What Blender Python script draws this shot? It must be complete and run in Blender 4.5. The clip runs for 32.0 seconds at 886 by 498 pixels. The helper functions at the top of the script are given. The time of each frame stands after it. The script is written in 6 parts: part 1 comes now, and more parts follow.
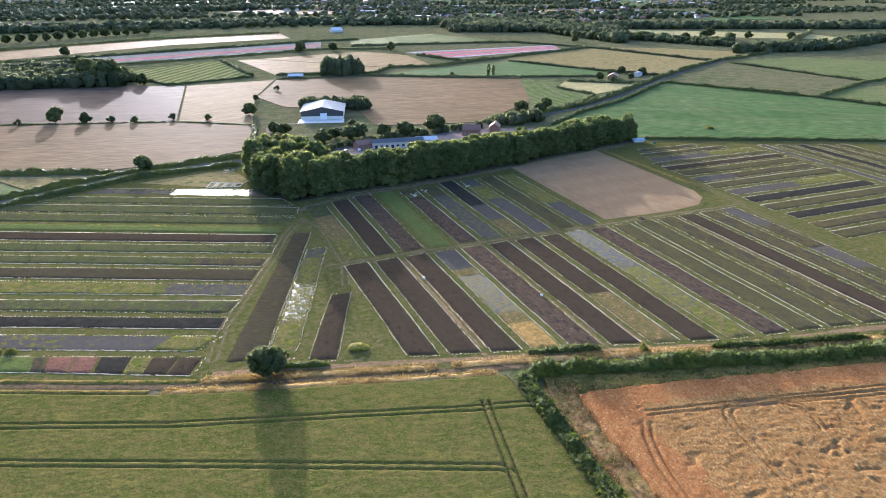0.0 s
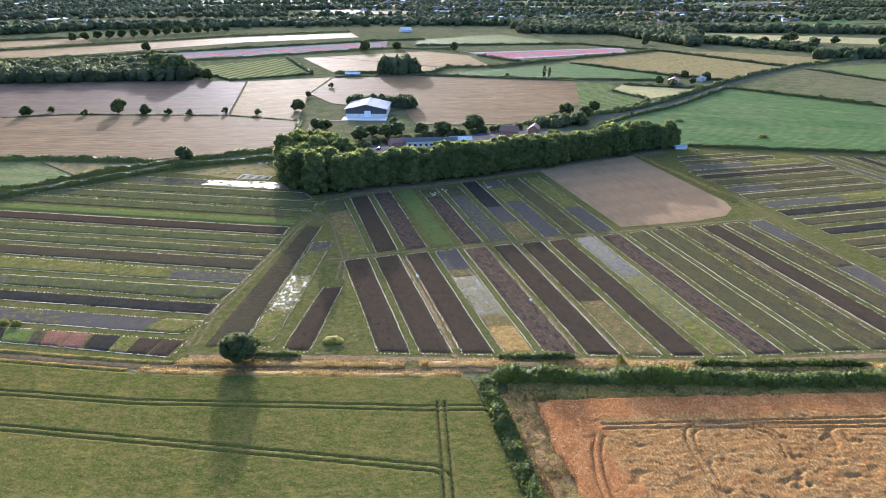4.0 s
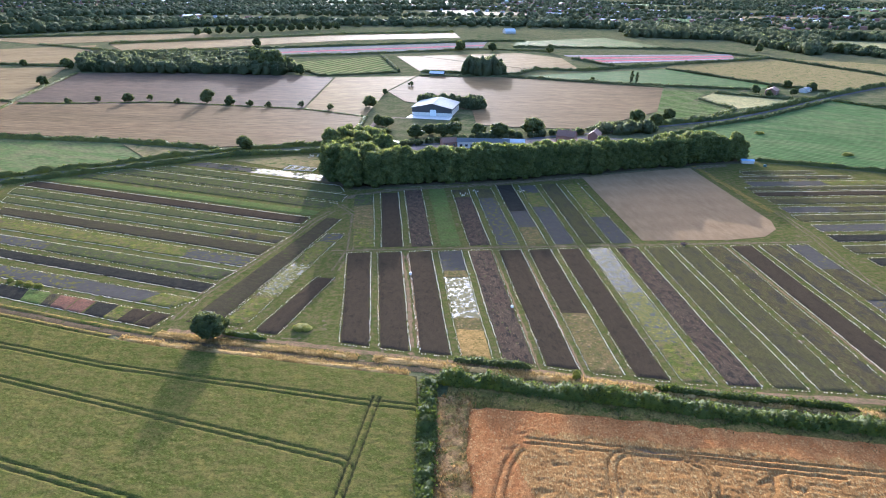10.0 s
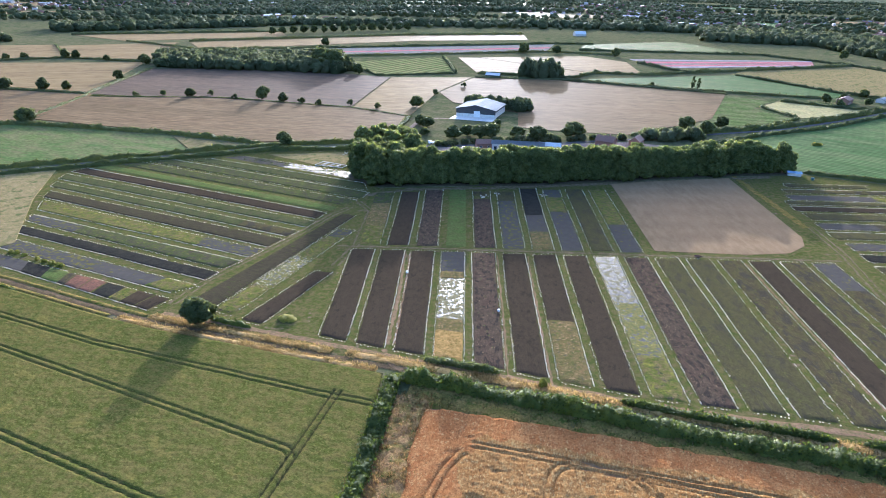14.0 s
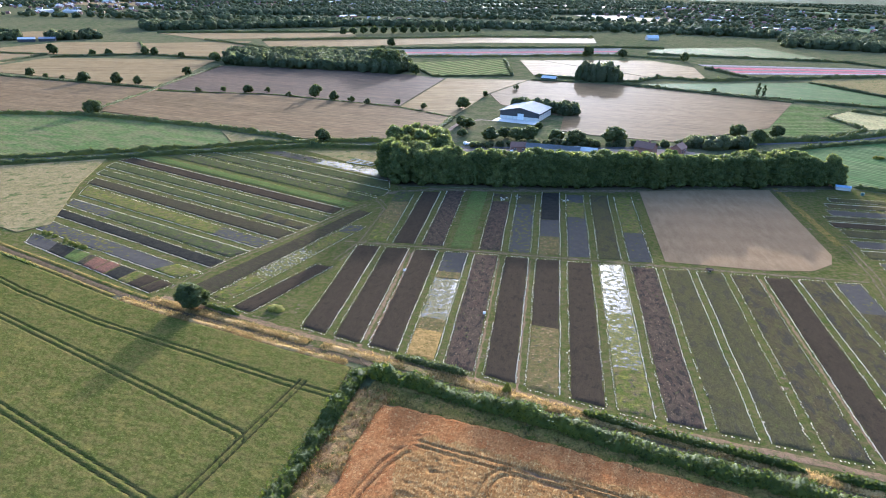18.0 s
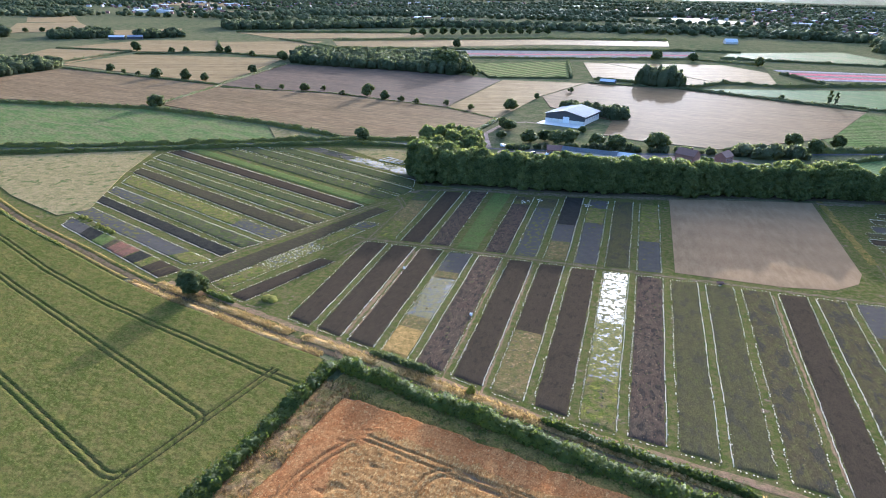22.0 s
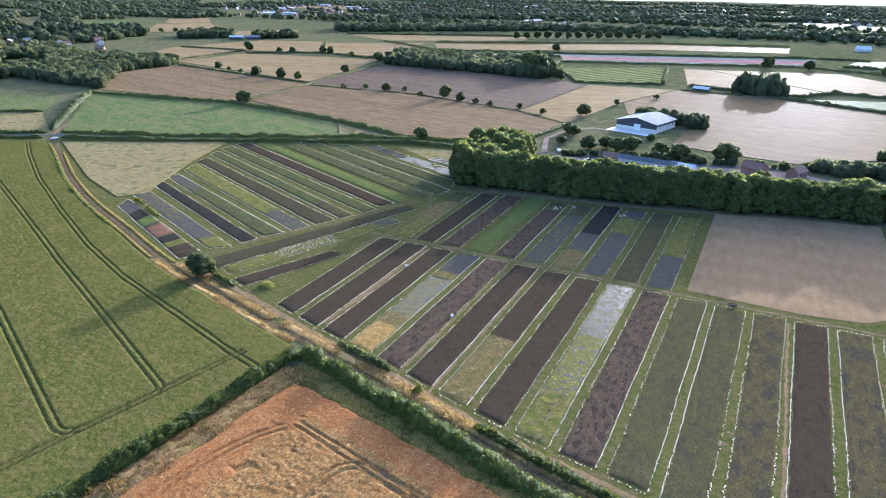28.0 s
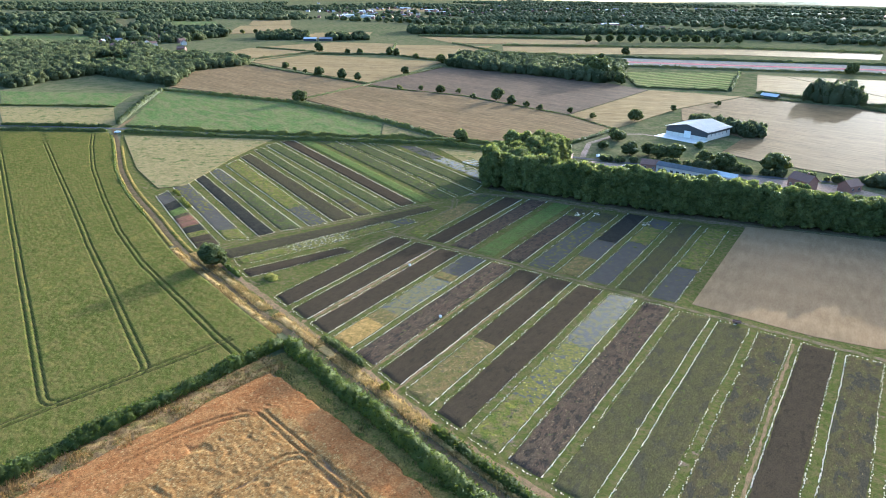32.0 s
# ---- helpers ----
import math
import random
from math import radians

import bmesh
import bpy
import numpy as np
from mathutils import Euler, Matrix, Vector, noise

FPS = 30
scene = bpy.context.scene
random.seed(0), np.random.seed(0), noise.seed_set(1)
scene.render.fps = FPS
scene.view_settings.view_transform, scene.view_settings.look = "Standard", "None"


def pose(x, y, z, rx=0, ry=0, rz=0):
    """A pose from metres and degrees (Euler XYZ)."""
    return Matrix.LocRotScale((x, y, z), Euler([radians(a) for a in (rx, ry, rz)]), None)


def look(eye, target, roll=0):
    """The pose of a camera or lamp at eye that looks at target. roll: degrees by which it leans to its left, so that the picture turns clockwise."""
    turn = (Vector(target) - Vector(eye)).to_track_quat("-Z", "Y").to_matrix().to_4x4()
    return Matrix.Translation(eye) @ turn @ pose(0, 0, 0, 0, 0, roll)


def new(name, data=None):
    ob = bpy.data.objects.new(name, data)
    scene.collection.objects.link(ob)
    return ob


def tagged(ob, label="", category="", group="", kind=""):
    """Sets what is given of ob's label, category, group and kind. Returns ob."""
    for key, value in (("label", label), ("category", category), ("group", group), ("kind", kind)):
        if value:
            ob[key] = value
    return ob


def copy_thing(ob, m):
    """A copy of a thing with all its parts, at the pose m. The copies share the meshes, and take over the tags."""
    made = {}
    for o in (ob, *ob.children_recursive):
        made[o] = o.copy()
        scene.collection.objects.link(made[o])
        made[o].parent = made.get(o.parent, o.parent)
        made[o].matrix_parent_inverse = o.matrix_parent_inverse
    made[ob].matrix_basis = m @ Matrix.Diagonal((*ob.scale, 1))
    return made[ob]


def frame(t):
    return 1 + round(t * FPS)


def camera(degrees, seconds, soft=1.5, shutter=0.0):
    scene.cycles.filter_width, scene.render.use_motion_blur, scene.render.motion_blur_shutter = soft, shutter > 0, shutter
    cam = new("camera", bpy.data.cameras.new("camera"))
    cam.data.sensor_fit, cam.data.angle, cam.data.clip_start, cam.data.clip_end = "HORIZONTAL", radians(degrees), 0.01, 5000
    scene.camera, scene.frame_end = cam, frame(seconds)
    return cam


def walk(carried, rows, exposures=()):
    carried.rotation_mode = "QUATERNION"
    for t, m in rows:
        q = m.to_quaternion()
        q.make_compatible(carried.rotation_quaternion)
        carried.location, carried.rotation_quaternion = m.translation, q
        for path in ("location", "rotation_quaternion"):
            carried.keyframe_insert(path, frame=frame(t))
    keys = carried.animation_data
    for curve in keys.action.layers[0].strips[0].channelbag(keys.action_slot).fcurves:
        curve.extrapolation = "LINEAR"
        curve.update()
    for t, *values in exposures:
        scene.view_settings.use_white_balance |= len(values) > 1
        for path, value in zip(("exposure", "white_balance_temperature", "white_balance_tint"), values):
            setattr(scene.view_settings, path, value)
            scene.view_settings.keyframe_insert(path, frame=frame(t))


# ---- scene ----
cam = camera(68.7, 32.0, soft=0.95)
# seconds, eye in metres, turn in degrees
ROWS = [
    (0, 0.00, 0.00, 100.31, 67.38, -0.06, -21.32),
    (1, 6.46, -2.42, 100.22, 67.38, -0.10, -19.58),
    (2, 13.02, -4.60, 100.10, 67.40, -0.17, -17.88),
    (3, 19.61, -6.65, 100.00, 67.42, -0.22, -16.16),
    (3.5, 22.93, -7.56, 99.97, 67.43, -0.22, -15.30),
    (5.5, 36.38, -10.62, 99.71, 67.43, -0.33, -11.82),
    (6, 39.67, -11.35, 99.74, 67.45, -0.36, -10.96),
    (7, 46.38, -12.63, 99.76, 67.45, -0.41, -9.25),
    (8, 53.13, -13.73, 99.81, 67.46, -0.43, -7.52),
    (9, 59.89, -14.61, 99.88, 67.46, -0.49, -5.79),
    (10, 66.66, -15.30, 99.78, 67.46, -0.58, -4.06),
    (11, 73.48, -15.80, 99.81, 67.45, -0.60, -2.32),
    (12, 80.19, -16.06, 99.84, 67.48, -0.68, -0.60),
    (13, 86.98, -16.15, 99.88, 67.47, -0.71, 1.11),
    (14, 93.73, -16.06, 99.83, 67.51, -0.75, 2.84),
    (14.5, 97.10, -15.93, 99.85, 67.50, -0.77, 3.70),
    (16.5, 110.54, -14.82, 99.54, 67.59, -0.87, 7.14),
    (17, 113.85, -14.41, 99.59, 67.59, -0.85, 7.98),
    (18, 120.53, -13.59, 99.54, 67.60, -0.88, 9.68),
    (19, 127.22, -12.49, 99.51, 67.60, -0.88, 11.42),
    (20, 133.85, -11.26, 99.51, 67.62, -0.90, 13.16),
    (21, 140.47, -9.79, 99.56, 67.62, -0.88, 14.88),
    (22, 146.86, -8.08, 99.56, 67.62, -0.86, 16.60),
    (23, 153.32, -6.22, 99.56, 67.64, -0.81, 18.32),
    (24, 159.67, -4.11, 99.64, 67.65, -0.79, 20.04),
    (25, 165.96, -1.86, 99.56, 67.67, -0.78, 21.77),
    (25.5, 169.10, -0.67, 99.56, 67.68, -0.78, 22.63),
    (27.5, 181.16, 4.71, 99.16, 67.76, -0.70, 26.08),
    (28, 184.18, 6.10, 99.14, 67.77, -0.70, 26.96),
    (29, 190.17, 9.03, 99.17, 67.82, -0.66, 28.70),
    (30, 196.05, 12.15, 99.21, 67.85, -0.60, 30.44),
    (31, 201.65, 15.36, 99.17, 67.89, -0.57, 32.14),
    (32, 207.31, 18.84, 99.10, 67.93, -0.56, 33.91),]
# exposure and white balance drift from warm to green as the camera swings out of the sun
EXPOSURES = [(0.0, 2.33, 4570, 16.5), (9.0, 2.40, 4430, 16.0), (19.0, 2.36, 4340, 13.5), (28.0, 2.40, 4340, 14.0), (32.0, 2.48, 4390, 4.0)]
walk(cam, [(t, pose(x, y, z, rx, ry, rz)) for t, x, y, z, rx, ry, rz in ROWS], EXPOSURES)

# ---- light: low evening sun ahead of the camera, clear sky ----
SUN_EL, SUN_AZ = 9.4, 1.5      # degrees; azimuth from +y towards +x
world = bpy.data.worlds.new("evening_sky")
scene.world = world
world.use_nodes = True
wn = world.node_tree.nodes
wl = world.node_tree.links
sky = wn.new("ShaderNodeTexSky")
sky.sky_type = "NISHITA"
sky.sun_disc = False
sky.sun_elevation = radians(SUN_EL)
sky.sun_rotation = radians(SUN_AZ)
sky.air_density, sky.dust_density, sky.ozone_density = 0.7, 5.0, 0.4
wl.new(sky.outputs[0], wn["Background"].inputs[0])
wn["Background"].inputs[1].default_value = 0.15
sun_data = bpy.data.lights.new("sun", "SUN")
sun_data.energy, sun_data.angle, sun_data.color = 3.2, radians(0.5), (1.0, 0.79, 0.56)
sun = new("sun", sun_data)
sun_dir = Vector((math.sin(radians(SUN_AZ)) * math.cos(radians(SUN_EL)), math.cos(radians(SUN_AZ)) * math.cos(radians(SUN_EL)), math.sin(radians(SUN_EL))))
sun.matrix_world = look(sun_dir * 900, (0, 0, 0))


# ---- materials ----
def nodes_of(name):
    m = bpy.data.materials.new(name)
    m.use_nodes = True
    n, l = m.node_tree.nodes, m.node_tree.links
    return m, n, l, n["Principled BSDF"]


def ramp(n, l, src, stops):
    r = n.new("ShaderNodeValToRGB")
    e = r.color_ramp.elements
    while len(e) < len(stops):
        e.new(0.5)
    for k, (pos, c) in zip(e, stops):
        k.position, k.color = pos, (*c, 1)
    l.new(src, r.inputs[0])
    return r.outputs[0]


def noise_tex(n, l, vec, scale, detail=4, rough=0.6):
    x = n.new("ShaderNodeTexNoise")
    x.inputs["Scale"].default_value, x.inputs["Detail"].default_value, x.inputs["Roughness"].default_value = scale, detail, rough
    l.new(vec, x.inputs["Vector"])
    return x.outputs["Fac"]


def mix(n, l, kind, fac, a, b):
    x = n.new("ShaderNodeMix")
    x.data_type, x.blend_type = "RGBA", kind
    for sock, v in ((x.inputs[0], fac), (x.inputs[6], a), (x.inputs[7], b)):
        if isinstance(v, (int, float)):
            sock.default_value = v
        elif isinstance(v, tuple):
            sock.default_value = (*v, 1)
        else:
            l.new(v, sock)
    return x.outputs[2]


def place_vec(n, l, turn=0.0, stretch=(1, 1, 1)):
    g = n.new("ShaderNodeNewGeometry")
    m = n.new("ShaderNodeMapping")
    m.vector_type = "TEXTURE"
    m.inputs["Rotation"].default_value = (0, 0, radians(turn))
    m.inputs["Scale"].default_value = stretch
    l.new(g.outputs["Position"], m.inputs["Vector"])
    return m.outputs[0]


def earth(name, a, b, c, big=0.03, fine=1.2, turn=0.0, stretch=(1, 1, 1), rough=0.9, bump=0.5, rows=None, spec=0.0, sheen=0.0, deep=0.12, low=None, spots=(), grain=0.8):
    """Ground cover: broad patches from a to b, finer flecks towards c, relief, and drilled rows (spacing, strength)."""
    m, n, l, p = nodes_of(name)
    v = place_vec(n, l, turn, stretch)
    f1 = noise_tex(n, l, v, big, 5, 0.62)
    f2 = noise_tex(n, l, v, fine, 6, 0.7)
    f3 = noise_tex(n, l, v, fine * 0.17, 4, 0.6)
    col = ramp(n, l, f1, [(0.36, a), (0.62, b)])
    k = ramp(n, l, f3, [(0.42, (0, 0, 0)), (0.62, (1, 1, 1))])
    col = mix(n, l, "MIX", k, col, c)
    for tint, scale, cover in spots:
        # patches of other plants, litter or bare ground with crisp edges
        fs = noise_tex(n, l, v, scale, 6, 0.68)
        col = mix(n, l, "MIX", ramp(n, l, fs, [(cover, (0, 0, 0)), (cover + 0.05, (1, 1, 1))]), col, tint)
    shade = ramp(n, l, f2, [(0.3, (0.42, 0.42, 0.42)), (0.7, (1.55, 1.55, 1.55))])
    col = mix(n, l, "MULTIPLY", grain, col, shade)
    height = f2
    if rows:
        w = n.new("ShaderNodeTexWave")
        w.bands_direction = "Y"
        w.inputs["Scale"].default_value = 6.2832 / (20 * rows[0])
        w.inputs["Distortion"].default_value = 0.6
        w.inputs["Detail"].default_value = 2
        l.new(v, w.inputs["Vector"])
        s = ramp(n, l, w.outputs["Fac"], [(0.2, (1 - rows[1],) * 3), (0.8, (1 + rows[1] * 0.5,) * 3)])
        col = mix(n, l, "MULTIPLY", 1.0, col, s)
    if low:
        # bare soil and stalks where the crop has been driven down
        g = n.new("ShaderNodeNewGeometry")
        sp = n.new("ShaderNodeSeparateXYZ")
        l.new(g.outputs["Position"], sp.inputs[0])
        mr = n.new("ShaderNodeMapRange")
        mr.inputs["From Min"].default_value, mr.inputs["From Max"].default_value = low[1], low[2]
        mr.inputs["To Min"].default_value, mr.inputs["To Max"].default_value = 1, 0
        l.new(sp.outputs["Z"], mr.inputs["Value"])
        col = mix(n, l, "MIX", mr.outputs[0], col, low[0])
    l.new(col, p.inputs["Base Color"])
    p.inputs["Roughness"].default_value = rough
    p.inputs["Specular IOR Level"].default_value = spec
    if sheen:
        p.inputs["Sheen Weight"].default_value = sheen
        p.inputs["Sheen Roughness"].default_value = 0.6
        p.inputs["Sheen Tint"].default_value = (*c, 1)
    bn = n.new("ShaderNodeBump")
    bn.inputs["Strength"].default_value, bn.inputs["Distance"].default_value = bump, deep
    l.new(height, bn.inputs["Height"])
    l.new(bn.outputs[0], p.inputs["Normal"])
    return m


def leafy(name, dark, light, glow, big=0.25, thin=0.5, spec=0.12):
    """Foliage: thin leaves that let some light through, each clump a little different."""
    m, n, l, p = nodes_of(name)
    v = place_vec(n, l)
    f = noise_tex(n, l, v, big, 5, 0.7)
    oi = n.new("ShaderNodeObjectInfo")
    isl = n.new("ShaderNodeNewGeometry")
    col = ramp(n, l, f, [(0.33, dark), (0.68, light)])
    t1 = ramp(n, l, oi.outputs["Random"], [(0, (0.75, 0.78, 0.7)), (1, (1.2, 1.15, 1.05))])
    t2 = ramp(n, l, isl.outputs["Random Per Island"], [(0, (0.65, 0.7, 0.6)), (1, (1.35, 1.3, 1.2))])
    col = mix(n, l, "MULTIPLY", 1.0, col, t1)
    col = mix(n, l, "MULTIPLY", 1.0, col, t2)
    l.new(col, p.inputs["Base Color"])
    p.inputs["Roughness"].default_value = 0.62
    p.inputs["Specular IOR Level"].default_value = spec
    bn = n.new("ShaderNodeBump")
    bn.inputs["Strength"].default_value, bn.inputs["Distance"].default_value = 1.0, 2.2 if big < 0.1 else 0.3
    l.new(noise_tex(n, l, v, 0.4 if big < 0.1 else 1.6, 6, 0.75), bn.inputs["Height"])
    l.new(bn.outputs[0], p.inputs["Normal"])
    tr = n.new("ShaderNodeBsdfTranslucent")
    tc = mix(n, l, "MULTIPLY", 1.0, col, glow)
    l.new(tc, tr.inputs["Color"])
    mx = n.new("ShaderNodeMixShader")
    mx.inputs[0].default_value = thin
    l.new(p.outputs[0], mx.inputs[1])
    l.new(tr.outputs[0], mx.inputs[2])
    l.new(mx.outputs[0], n["Material Output"].inputs["Surface"])
    return m


def plain(name, a, b, rough=0.6, scale=1.5, metal=0.0, bump=0.15, spec=0.4, stretch=(1, 1, 1)):
    m, n, l, p = nodes_of(name)
    tc = n.new("ShaderNodeTexCoord")
    mp = n.new("ShaderNodeMapping")
    mp.vector_type = "TEXTURE"
    mp.inputs["Scale"].default_value = stretch
    l.new(tc.outputs["Object"], mp.inputs["Vector"])
    f = noise_tex(n, l, mp.outputs[0], scale, 6, 0.65)
    g = noise_tex(n, l, mp.outputs[0], scale * 9, 3, 0.6)
    col = ramp(n, l, f, [(0.35, a), (0.65, b)])
    col = mix(n, l, "MULTIPLY", 0.5, col, ramp(n, l, g, [(0.3, (0.7, 0.7, 0.7)), (0.7, (1.2, 1.2, 1.2))]))
    l.new(col, p.inputs["Base Color"])
    p.inputs["Roughness"].default_value, p.inputs["Metallic"].default_value = rough, metal
    p.inputs["Specular IOR Level"].default_value = spec
    bn = n.new("ShaderNodeBump")
    bn.inputs["Strength"].default_value, bn.inputs["Distance"].default_value = bump, 0.03
    l.new(g, bn.inputs["Height"])
    l.new(bn.outputs[0], p.inputs["Normal"])
    return m


